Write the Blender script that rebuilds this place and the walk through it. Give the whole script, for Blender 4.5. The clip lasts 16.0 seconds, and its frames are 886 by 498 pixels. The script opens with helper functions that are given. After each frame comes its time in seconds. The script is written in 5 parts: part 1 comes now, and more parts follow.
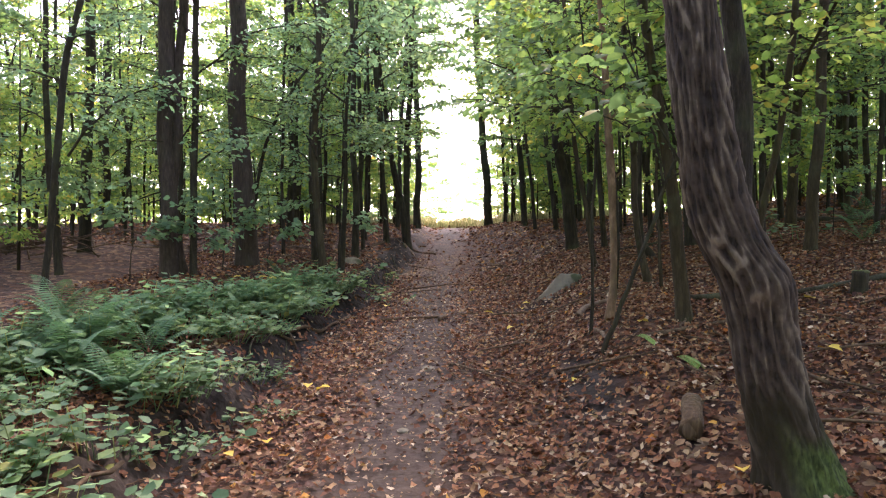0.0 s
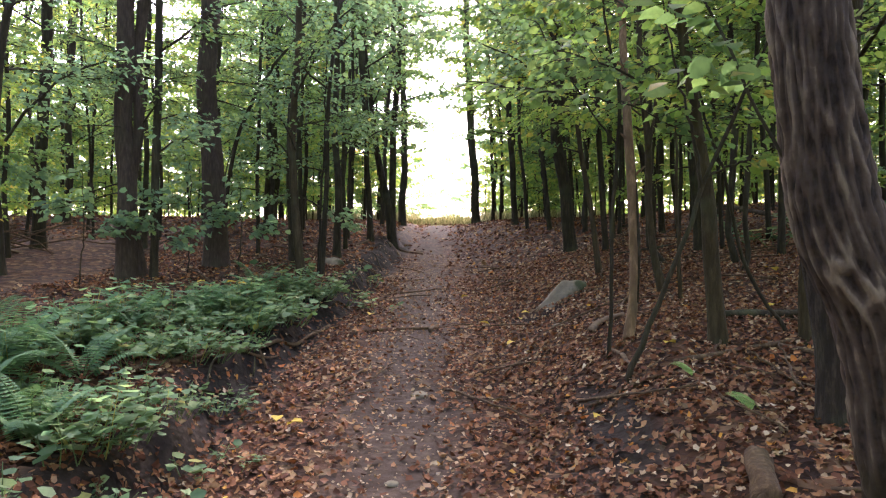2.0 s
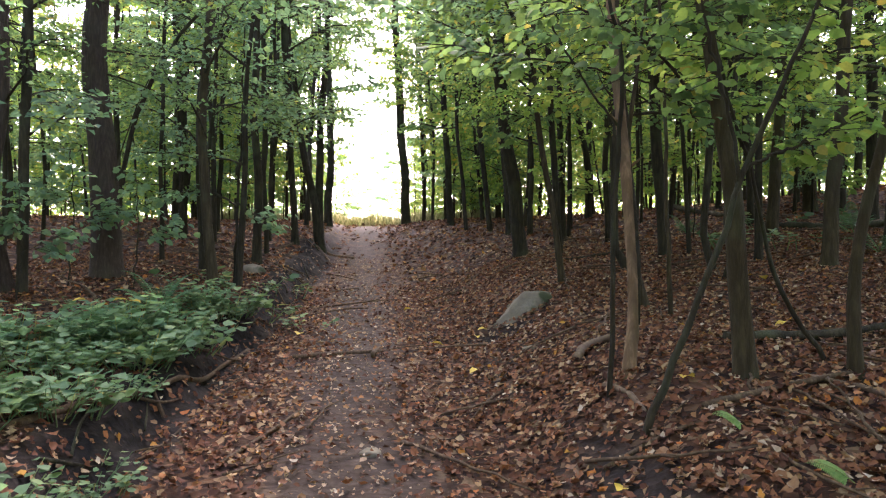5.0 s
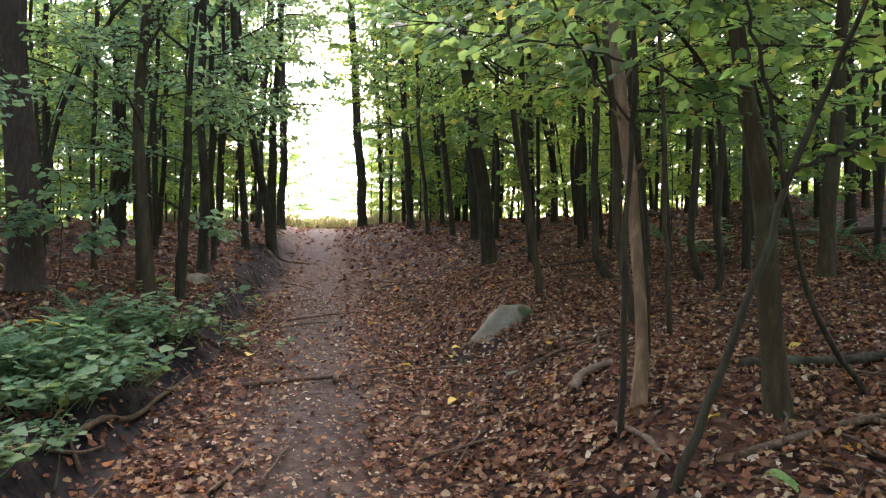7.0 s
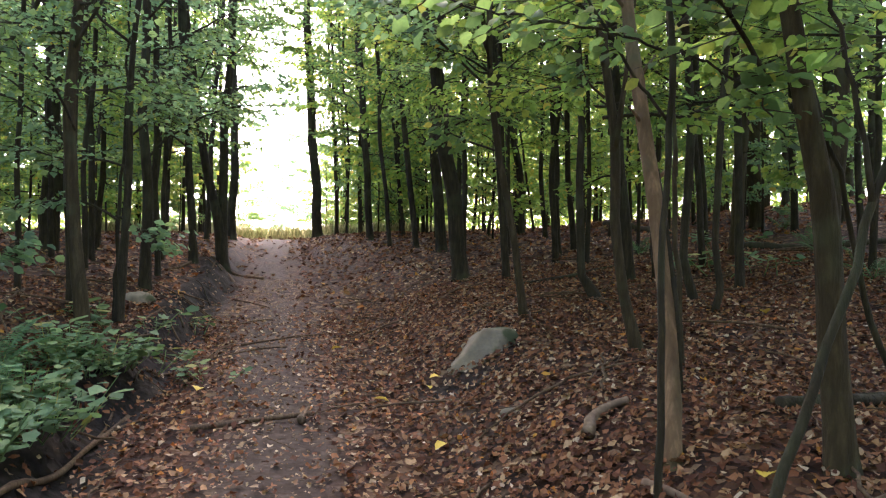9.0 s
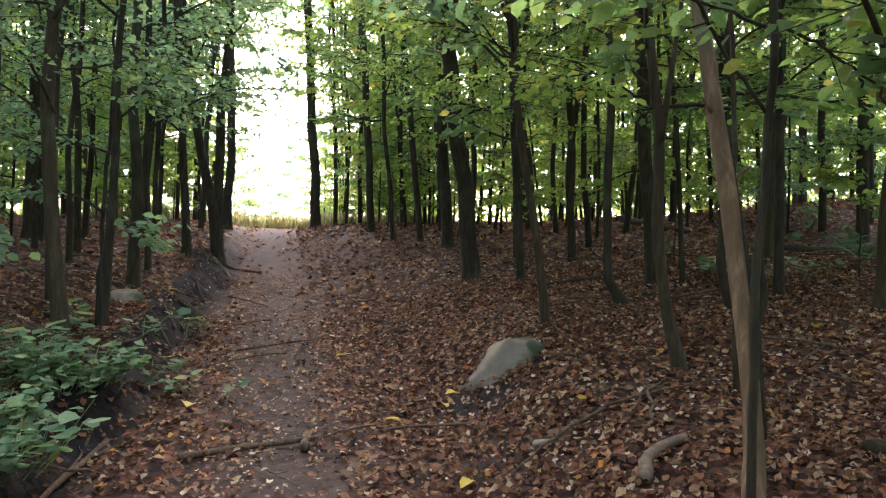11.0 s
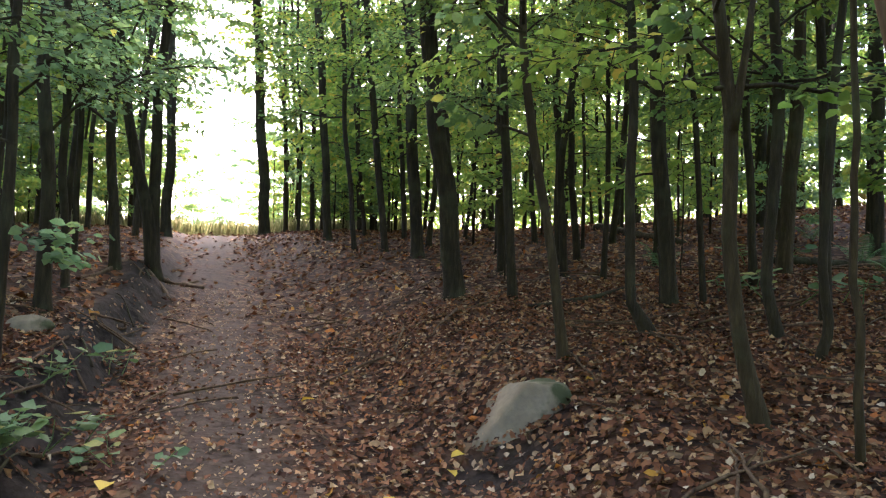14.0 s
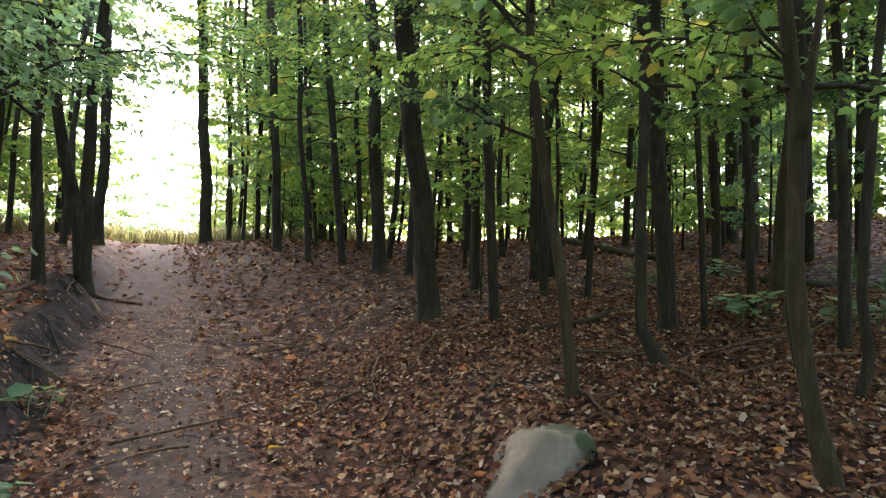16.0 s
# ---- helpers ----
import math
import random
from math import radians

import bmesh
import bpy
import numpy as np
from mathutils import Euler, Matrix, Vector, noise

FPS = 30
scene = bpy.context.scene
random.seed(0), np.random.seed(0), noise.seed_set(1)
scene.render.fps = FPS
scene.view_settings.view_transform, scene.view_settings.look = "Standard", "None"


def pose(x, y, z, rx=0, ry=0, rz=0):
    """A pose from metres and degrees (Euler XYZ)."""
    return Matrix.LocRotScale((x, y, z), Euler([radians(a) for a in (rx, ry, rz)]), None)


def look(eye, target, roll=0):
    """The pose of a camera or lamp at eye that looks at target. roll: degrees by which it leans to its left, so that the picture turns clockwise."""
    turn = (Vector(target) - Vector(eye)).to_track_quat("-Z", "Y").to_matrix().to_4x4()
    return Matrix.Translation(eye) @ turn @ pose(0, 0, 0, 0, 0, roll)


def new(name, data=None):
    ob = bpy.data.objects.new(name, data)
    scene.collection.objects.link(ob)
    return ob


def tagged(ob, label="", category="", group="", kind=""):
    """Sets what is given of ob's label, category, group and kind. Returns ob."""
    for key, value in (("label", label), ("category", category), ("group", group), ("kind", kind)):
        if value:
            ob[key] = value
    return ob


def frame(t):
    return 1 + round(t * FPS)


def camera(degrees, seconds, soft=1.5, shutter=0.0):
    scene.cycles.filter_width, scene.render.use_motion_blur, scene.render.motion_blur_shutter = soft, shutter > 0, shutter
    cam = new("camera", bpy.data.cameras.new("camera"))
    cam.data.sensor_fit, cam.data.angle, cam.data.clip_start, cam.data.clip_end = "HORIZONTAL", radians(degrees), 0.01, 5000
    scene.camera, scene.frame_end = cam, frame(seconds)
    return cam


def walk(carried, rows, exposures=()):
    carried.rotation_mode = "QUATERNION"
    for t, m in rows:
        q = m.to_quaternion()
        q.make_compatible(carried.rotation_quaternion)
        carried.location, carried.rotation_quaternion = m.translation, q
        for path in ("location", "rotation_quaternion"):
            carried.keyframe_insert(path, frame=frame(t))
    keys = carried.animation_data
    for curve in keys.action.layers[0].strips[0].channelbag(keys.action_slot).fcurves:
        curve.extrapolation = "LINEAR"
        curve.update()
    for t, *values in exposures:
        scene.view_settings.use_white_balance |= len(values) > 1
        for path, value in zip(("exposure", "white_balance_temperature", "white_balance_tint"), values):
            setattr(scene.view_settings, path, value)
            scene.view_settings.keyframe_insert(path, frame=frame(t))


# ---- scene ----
SOFT = 1.25
EXPOSURES = [(0.0, 3.52, 6550.0, 34.0), (6.0, 3.58, 6550.0, 30.0), (9.0, 3.56, 6500.0, 29.0), (12.0, 3.52, 6450.0, 27.0), (16.0, 3.7, 6400.0, 25.0)]
cam = camera(64.0, 16.0, soft=SOFT)
EYE = 1.57
# seconds, place from the first eye, yaw, pitch, roll
ROWS = [
    (0, 0.000, 0.000, 0.000, 0.39, 0.82, -0.44),
    (0.5, -0.054, 0.226, 0.021, -0.47, 1.11, 0.07),
    (1, -0.111, 0.418, 0.057, -1.84, 1.19, 0.04),
    (1.5, -0.101, 0.664, 0.052, -2.29, 0.51, -0.13),
    (2, -0.106, 0.879, 0.092, -1.03, 0.47, 0.28),
    (2.5, -0.131, 1.040, 0.100, -1.04, -0.09, 0.27),
    (3, -0.213, 1.280, 0.131, -3.32, 0.44, 0.15),
    (3.2, -0.239, 1.352, 0.137, -4.31, 0.61, -0.09),
    (5.3, -0.307, 2.224, 0.176, -8.17, 0.51, 0.15),
    (5.5, -0.327, 2.280, 0.188, -9.00, 0.79, 0.15),
    (6, -0.366, 2.453, 0.215, -11.22, 0.42, 0.54),
    (6.5, -0.350, 2.651, 0.208, -11.49, 0.16, -0.56),
    (7, -0.342, 2.835, 0.248, -11.11, 0.59, 0.20),
    (7.5, -0.357, 2.995, 0.270, -11.32, 0.82, 0.11),
    (8, -0.396, 3.200, 0.295, -12.42, 1.67, -0.01),
    (8.5, -0.413, 3.357, 0.313, -14.16, 1.95, -0.09),
    (9, -0.415, 3.534, 0.315, -15.03, 1.37, 0.19),
    (9.2, -0.410, 3.611, 0.326, -14.96, 1.29, 0.90),
    (11.3, -0.440, 4.260, 0.431, -15.49, 0.43, 1.04),
    (11.5, -0.413, 4.366, 0.437, -15.45, 0.60, 0.61),
    (12, -0.365, 4.537, 0.473, -14.62, 1.54, 1.26),
    (12.5, -0.358, 4.725, 0.464, -14.45, 1.35, 1.18),
    (13, -0.408, 4.981, 0.479, -15.14, 1.62, 1.00),
    (13.5, -0.426, 5.144, 0.507, -16.93, 1.71, 1.13),
    (14, -0.434, 5.338, 0.498, -19.67, 1.07, 1.19),
    (14.5, -0.419, 5.546, 0.531, -20.05, 1.08, 1.44),
    (15, -0.423, 5.710, 0.551, -20.54, 1.08, 1.43),
    (15.5, -0.461, 5.945, 0.569, -22.40, 1.55, 0.85),
    (16, -0.493, 6.102, 0.570, -24.43, 1.94, 1.73),
]


def carried_pose(x, y, z, yaw, pitch, roll):
    return pose(x, y, z + EYE, 0, 0, yaw) @ pose(0, 0, 0, 90 + pitch) @ pose(0, 0, 0, 0, 0, roll)


walk(cam, [(t, carried_pose(*rest)) for t, *rest in ROWS], EXPOSURES)

# ---- world and sun ----
world = bpy.data.worlds.new("overcast_sky")
scene.world = world
world.use_nodes = True
wn = world.node_tree.nodes
sky = wn.new("ShaderNodeTexSky")
sky.sky_type = "NISHITA"
sky.sun_disc = False
sky.sun_elevation = radians(42)
sky.sun_rotation = radians(8)
sky.air_density, sky.dust_density, sky.ozone_density = 1.0, 3.0, 0.8
wn["Background"].inputs["Strength"].default_value = 0.15
world.node_tree.links.new(sky.outputs["Color"], wn["Background"].inputs["Color"])
sun = new("sun", bpy.data.lights.new("sun", "SUN"))
sun.data.energy, sun.data.angle, sun.data.color = 0.5, radians(14), (1.0, 0.96, 0.9)
sun.matrix_world = look((0, 0, 0), (-math.sin(radians(8)) * 0.74, -math.cos(radians(8)) * 0.74, -0.67))


# ---- materials ----
def material(name):
    m = bpy.data.materials.new(name)
    m.use_nodes = True
    nt = m.node_tree
    nt.nodes.clear()
    out = nt.nodes.new("ShaderNodeOutputMaterial")
    return m, nt, out


def node(nt, kind, **values):
    n = nt.nodes.new(kind)
    for key, value in values.items():
        n.inputs[key].default_value = value
    return n


def ramp(nt, source, stops):
    r = nt.nodes.new("ShaderNodeValToRGB")
    nt.links.new(source, r.inputs["Fac"])
    e = r.color_ramp.elements
    while len(e) < len(stops):
        e.new(0.5)
    for k, (at, colour) in enumerate(stops):
        e[k].position, e[k].color = at, (*colour, 1)
    return r.outputs["Color"]


def mix(nt, fac, a, b, kind="MIX"):
    n = nt.nodes.new("ShaderNodeMix")
    n.data_type, n.blend_type = "RGBA", kind
    for socket, value in ((n.inputs[0], fac), (n.inputs[6], a), (n.inputs[7], b)):
        if isinstance(value, bpy.types.NodeSocket):
            nt.links.new(value, socket)
        elif isinstance(value, tuple):
            socket.default_value = (*value, 1)
        else:
            socket.default_value = value
    return n.outputs[2]


def noise_of(nt, scale, detail=4.0, stretch=None, rough=0.55):
    co = nt.nodes.new("ShaderNodeTexCoord").outputs["Object"]
    if stretch:
        mp = nt.nodes.new("ShaderNodeMapping")
        mp.inputs["Scale"].default_value = stretch
        nt.links.new(co, mp.inputs["Vector"])
        co = mp.outputs["Vector"]
    n = node(nt, "ShaderNodeTexNoise", Scale=scale, Detail=detail, Roughness=rough)
    nt.links.new(co, n.inputs["Vector"])
    return n.outputs["Fac"]


def surface(nt, out, colour, rough, bumps=(), spec=0.3):
    b = node(nt, "ShaderNodeBsdfPrincipled", Roughness=rough)
    b.inputs["Specular IOR Level"].default_value = spec
    if isinstance(colour, bpy.types.NodeSocket):
        nt.links.new(colour, b.inputs["Base Color"])
    else:
        b.inputs["Base Color"].default_value = (*colour, 1)
    last = None
    for height, strength, distance in bumps:
        n = node(nt, "ShaderNodeBump", Strength=strength, Distance=distance)
        nt.links.new(height, n.inputs["Height"])
        if last:
            nt.links.new(last, n.inputs["Normal"])
        last = n.outputs["Normal"]
    if last:
        nt.links.new(last, b.inputs["Normal"])
    nt.links.new(b.outputs[0], out.inputs["Surface"])
    return b


def bark(name, dark, light, moss=0.25, groove=9.0, depth=0.02):
    m, nt, out = material(name)
    ridges = noise_of(nt, groove, 5, (3.2, 3.2, 0.55), 0.6)
    fine = noise_of(nt, 70, 3, (1, 1, 0.4))
    patches = noise_of(nt, 2.3, 3)
    c = ramp(nt, ridges, [(0.34, tuple(v * 0.55 for v in dark)), (0.5, dark), (0.68, light)])
    c = mix(nt, fine, c, tuple(v * 0.8 for v in dark), "MIX")
    green = ramp(nt, patches, [(0.5, (0, 0, 0)), (0.72, (moss, moss, moss))])
    c = mix(nt, green, c, (0.07, 0.085, 0.035))
    surface(nt, out, c, 0.9, [(ridges, 0.9, depth), (fine, 0.5, 0.004)], 0.2)
    return m


def leaf_material(name, stops, glow=0.58, rough=0.62):
    m, nt, out = material(name)
    rnd = nt.nodes.new("ShaderNodeNewGeometry").outputs["Random Per Island"]
    c = ramp(nt, rnd, stops)
    vein = noise_of(nt, 55, 2)
    c = mix(nt, ramp(nt, vein, [(0.35, (0.25, 0.25, 0.25)), (0.65, (0, 0, 0))]), c, tuple(v * 0.6 for v in stops[0][1]))
    p = node(nt, "ShaderNodeBsdfPrincipled", Roughness=rough)
    p.inputs["Specular IOR Level"].default_value = 0.15
    nt.links.new(c, p.inputs["Base Color"])
    tr = nt.nodes.new("ShaderNodeBsdfTranslucent")
    bright = mix(nt, 1.0, c, (2.25, 2.15, 1.75), "MULTIPLY")
    nt.links.new(bright, tr.inputs["Color"])
    mx = node(nt, "ShaderNodeMixShader", Fac=glow)
    nt.links.new(p.outputs[0], mx.inputs[1])
    nt.links.new(tr.outputs[0], mx.inputs[2])
    nt.links.new(mx.outputs[0], out.inputs["Surface"])
    return m


BARK_GREY = bark("grey_brown_bark", (0.0439, 0.0317, 0.0122), (0.0945, 0.0706, 0.0285), 0.6)
BARK_DARK = bark("dark_bark", (0.0313, 0.0248, 0.0111), (0.0699, 0.0553, 0.0251), 0.55)
BARK_PINE = bark("brown_scaly_bark", (0.052, 0.036, 0.021), (0.105, 0.074, 0.045), 0.2, 16.0, 0.012)


def furrowed():
    """Bark with pale ridges and dark furrows, which follow the ridges of the mesh."""
    m, nt, out = material("furrowed_brown_bark")
    ridge = nt.nodes.new("ShaderNodeAttribute")
    ridge.attribute_name = "ridge"
    fine, patches, mid = noise_of(nt, 60, 4, (1, 1, 0.35)), noise_of(nt, 2.5, 3), noise_of(nt, 14, 4)
    add = nt.nodes.new("ShaderNodeMath")
    add.operation = "MULTIPLY_ADD"
    nt.links.new(mid, add.inputs[0])
    add.inputs[1].default_value = 0.85
    nt.links.new(ridge.outputs["Fac"], add.inputs[2])
    c = ramp(nt, add.outputs[0], [(0.36, (0.014, 0.009, 0.005)), (0.52, (0.04, 0.026, 0.014)), (0.74, (0.066, 0.046, 0.027)), (1.0, (0.165, 0.124, 0.075))])
    c = mix(nt, ramp(nt, fine, [(0.35, (0.4, 0.4, 0.4)), (0.6, (0, 0, 0))]), c, (0.05, 0.04, 0.03))
    # Dark brown blotches, strongest towards the foot of the stem.
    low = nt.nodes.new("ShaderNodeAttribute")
    low.attribute_name = "blotched"
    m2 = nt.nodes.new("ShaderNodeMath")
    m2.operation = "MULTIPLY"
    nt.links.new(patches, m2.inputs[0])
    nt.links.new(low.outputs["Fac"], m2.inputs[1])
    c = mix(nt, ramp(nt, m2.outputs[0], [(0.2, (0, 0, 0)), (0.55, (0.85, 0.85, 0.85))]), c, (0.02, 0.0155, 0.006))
    foot = nt.nodes.new("ShaderNodeAttribute")
    foot.attribute_name = "green"
    c = mix(nt, foot.outputs["Fac"], c, ramp(nt, fine, [(0.35, (0.02, 0.03, 0.008)), (0.65, (0.075, 0.1, 0.022))]))
    surface(nt, out, c, 0.92, [(mid, 0.5, 0.01), (fine, 0.6, 0.005)], 0.15)
    return m


BARK_RIDGED = furrowed()
BARK_FURROWED = bark("dark_furrowed_bark", (0.03, 0.0216, 0.0122), (0.084, 0.063, 0.0371), 0.5, 13.0, 0.03)
BARK_PALE = bark("bare_pale_wood", (0.15, 0.1, 0.055), (0.3, 0.21, 0.12), 0.06, 6.0, 0.006)
BARK_SNAG = bark("weathered_bare_trunk", (0.135, 0.0816, 0.036), (0.338, 0.21, 0.1), 0.75, 6.0, 0.008)
TWIG = bark("dead_twig_bark", (0.0859, 0.0533, 0.025), (0.19, 0.127, 0.0638), 0.1, 20.0, 0.004)
LEAF_GREEN = leaf_material("green_leaf", [(0.0, (0.055, 0.105, 0.042)), (0.5, (0.085, 0.15, 0.05)), (0.94, (0.125, 0.19, 0.05)), (1.0, (0.24, 0.22, 0.045))])
LEAF_LIGHT = leaf_material("yellow_green_leaf", [(0.0, (0.088, 0.165, 0.04)), (0.6, (0.14, 0.215, 0.046)), (0.93, (0.21, 0.245, 0.052)), (1.0, (0.33, 0.235, 0.045))], 0.62)
LEAF_COOL = leaf_material("blue_green_leaf", [(0.0, (0.072, 0.136, 0.0759)), (0.6, (0.108, 0.19, 0.0943)), (1.0, (0.168, 0.241, 0.092))], 0.58)
LEAF_HERB = leaf_material("herb_leaf", [(0.0, (0.058, 0.115, 0.048)), (0.55, (0.1, 0.175, 0.07)), (0.93, (0.155, 0.22, 0.075)), (1.0, (0.34, 0.27, 0.05))], 0.3)
FERN_GREEN = leaf_material("fern_green", [(0.0, (0.0467, 0.114, 0.0495)), (1.0, (0.085, 0.171, 0.0585))], 0.3)
LITTER = leaf_material("fallen_brown_leaf", [(0.0, (0.0347, 0.0132, 0.00517)), (0.3, (0.0867, 0.0314, 0.011)), (0.55, (0.145, 0.0549, 0.019)), (0.74, (0.194, 0.0823, 0.0289)), (0.88, (0.255, 0.142, 0.0578)), (0.965, (0.347, 0.235, 0.11)), (0.985, (0.337, 0.098, 0.0167)), (1.0, (0.367, 0.196, 0.0228))], 0.1, 0.7)
LITTER_PALE = leaf_material("fallen_pale_leaf", [(0.0, (0.13, 0.0639, 0.0274)), (0.45, (0.22, 0.139, 0.0684)), (0.85, (0.36, 0.273, 0.156)), (1.0, (0.42, 0.338, 0.213))], 0.1, 0.6)
YELLOW_LEAF = leaf_material("yellow_fallen_leaf", [(0.0, (0.42, 0.28, 0.035)), (1.0, (0.52, 0.38, 0.05))], 0.15)
FERN_BRIGHT = leaf_material("bright_fern_green", [(0.0, (0.12, 0.22, 0.055)), (1.0, (0.2, 0.3, 0.08))], 0.35)
WOOD_ROTTEN = bark("rotten_brown_wood", (0.0668, 0.0393, 0.0165), (0.147, 0.0952, 0.043), 0.15, 14.0, 0.012)


# ---- ground shape ----
YS = (-60, -10, 0, 5, 10, 16, 20, 23, 26, 32, 60, 600)
ZS = (-2.0, -0.9, 0, 0.5, 1.03, 1.78, 2.3, 2.58, 2.68, 2.6, 2.3, 2.0)


def smooth(a, b, x):
    t = np.clip((x - a) / (b - a), 0, 1)
    return t * t * (3 - 2 * t)


def rolling(x, y):
    """Small humps and hollows of the forest floor."""
    return 0.5 * (np.sin(1.9 * x + 0.7 * y) * np.sin(1.3 * y - 0.5 * x) + 0.6 * np.sin(4.1 * x - 2.3 * y + 1.0) * np.sin(3.7 * y + 1.1 * x))


def bank_foot(y):
    """How far left of the path's middle the earth bank begins."""
    return np.interp(y, (0, 7, 9, 12, 14, 18), (1.33, 1.25, 1.06, 0.94, 0.78, 0.75))


def ground_z(x, y):
    x, y = np.asarray(x, float), np.asarray(y, float)
    z = np.interp(y, YS, ZS)
    for k in (-1.0, 1.0):
        z = z * 0.5 + np.interp(y + k, YS, ZS) * 0.25 + np.interp(y - k, YS, ZS) * 0.25
    d = x + 0.3 - 0.025 * np.clip(y, -20, 40)
    fade = 1 - 0.75 * smooth(14, 24, y)
    edge = 0.05 * np.sin(2.9 * y) + 0.035 * np.sin(6.3 * y + 1)
    brink = bank_foot(y)
    left = 0.25 * smooth(-0.03, 0.28, -d - brink + edge) + 0.17 * smooth(0.1, 1.3, -d - brink) + 0.03 * np.clip(-d - 1.6, 0, 40)
    left = left + 0.16 * np.exp(-((x + 0.98) ** 2 + (y - 14.5) ** 2) / 0.25)
    right = (0.26 + 0.12 * smooth(3, 6, y)) * smooth(0.6, 1.9, d + 0.5 * edge) + 0.13 * np.clip(d - 1.9, 0, 14) * (1 - 0.5 * smooth(14, 26, y))
    z = z - 0.12 * np.exp(-((x - 1.15) ** 2 + (y - 8.85) ** 2) / 0.2)
    wild = 0.02 + 0.05 * smooth(0.7, 2.0, np.abs(d))
    return z + (left + right * np.where(d > 0, 1, 0)) * np.where(d > 0, 1, fade) * np.where(d > 0, 0.25 + 0.75 * fade, 1) + wild * rolling(x, y)


def gz(x, y):
    return float(ground_z(x, y))


def mesh_of(name, verts, faces, mat, smooth_shade=True):
    me = bpy.data.meshes.new(name)
    verts = np.asarray(verts, np.float32)
    me.vertices.add(len(verts))
    me.vertices.foreach_set("co", verts.ravel())
    if isinstance(faces, np.ndarray):
        n = faces.shape[1]
        me.loops.add(faces.size)
        me.polygons.add(len(faces))
        me.loops.foreach_set("vertex_index", faces.astype(np.int32).ravel())
        me.polygons.foreach_set("loop_start", np.arange(0, faces.size, n, dtype=np.int32))
        me.update(calc_edges=True)
    else:
        me.clear_geometry()
        me.from_pydata([tuple(map(float, v)) for v in verts], [], faces)
    if smooth_shade:
        me.polygons.foreach_set("use_smooth", np.ones(len(me.polygons), bool))
    if mat:
        me.materials.append(mat)
    me.update()
    return me


def graded(fine_a, fine_b, step, far, grow):
    mid = list(np.arange(fine_a, fine_b, step))
    out, s, v = [], step, mid[-1]
    while v < far[1]:
        s *= grow
        v += s
        out.append(v)
    low, s, v = [], step, mid[0]
    while v > far[0]:
        s *= grow
        v -= s
        low.append(v)
    return np.array(low[::-1] + mid + out)


def ground_material():
    m, nt, out = material("forest_floor")
    big, fine, mid = noise_of(nt, 1.1, 4), noise_of(nt, 45, 4), noise_of(nt, 9, 5)
    soil = ramp(nt, mid, [(0.3, (0.031, 0.02, 0.0125)), (0.55, (0.052, 0.035, 0.022)), (0.75, (0.083, 0.059, 0.039))])
    loam_shade = nt.nodes.new("ShaderNodeAttribute")
    loam_shade.attribute_name = "loam_shade"
    co = nt.nodes.new("ShaderNodeTexCoord").outputs["Object"]
    v = node(nt, "ShaderNodeTexVoronoi", Scale=17.0, Randomness=1.0)
    nt.links.new(co, v.inputs["Vector"])
    sep = nt.nodes.new("ShaderNodeSeparateColor")
    nt.links.new(v.outputs["Color"], sep.inputs[0])
    flakes = ramp(nt, sep.outputs[0], [(0.0, (0.0135, 0.0063, 0.003)), (0.4, (0.034, 0.0142, 0.0058)), (0.7, (0.066, 0.029, 0.0115)), (0.9, (0.12, 0.066, 0.029)), (1.0, (0.18, 0.12, 0.06))])
    bare = nt.nodes.new("ShaderNodeAttribute")
    bare.attribute_name = "bare"
    worn = nt.nodes.new("ShaderNodeMath")
    worn.operation = "MULTIPLY_ADD"
    nt.links.new(big, worn.inputs[0])
    worn.inputs[1].default_value = 0.9
    nt.links.new(bare.outputs["Fac"], worn.inputs[2])
    c = mix(nt, ramp(nt, worn.outputs[0], [(0.75, (0, 0, 0)), (1.05, (1, 1, 1))]), flakes, soil)
    c = mix(nt, ramp(nt, fine, [(0.3, (0.35, 0.35, 0.35)), (0.6, (0, 0, 0))]), c, (0.036, 0.025, 0.016))
    # Dark loam, its colour deepened further to hold the bank's shade.
    c = mix(nt, loam_shade.outputs["Fac"], c, ramp(nt, mid, [(0.35, (0.007, 0.0055, 0.004)), (0.55, (0.016, 0.012, 0.008)), (0.75, (0.032, 0.023, 0.015))]))
    grass = ramp(nt, mid, [(0.3, (0.15, 0.17, 0.1)), (0.7, (0.27, 0.27, 0.19))])
    meadow = nt.nodes.new("ShaderNodeAttribute")
    meadow.attribute_name = "meadow"
    c = mix(nt, meadow.outputs["Fac"], c, grass)
    surface(nt, out, c, 0.92, [(mid, 0.5, 0.03), (v.outputs["Distance"], 0.5, 0.02), (fine, 0.5, 0.01)], 0.15)
    return m


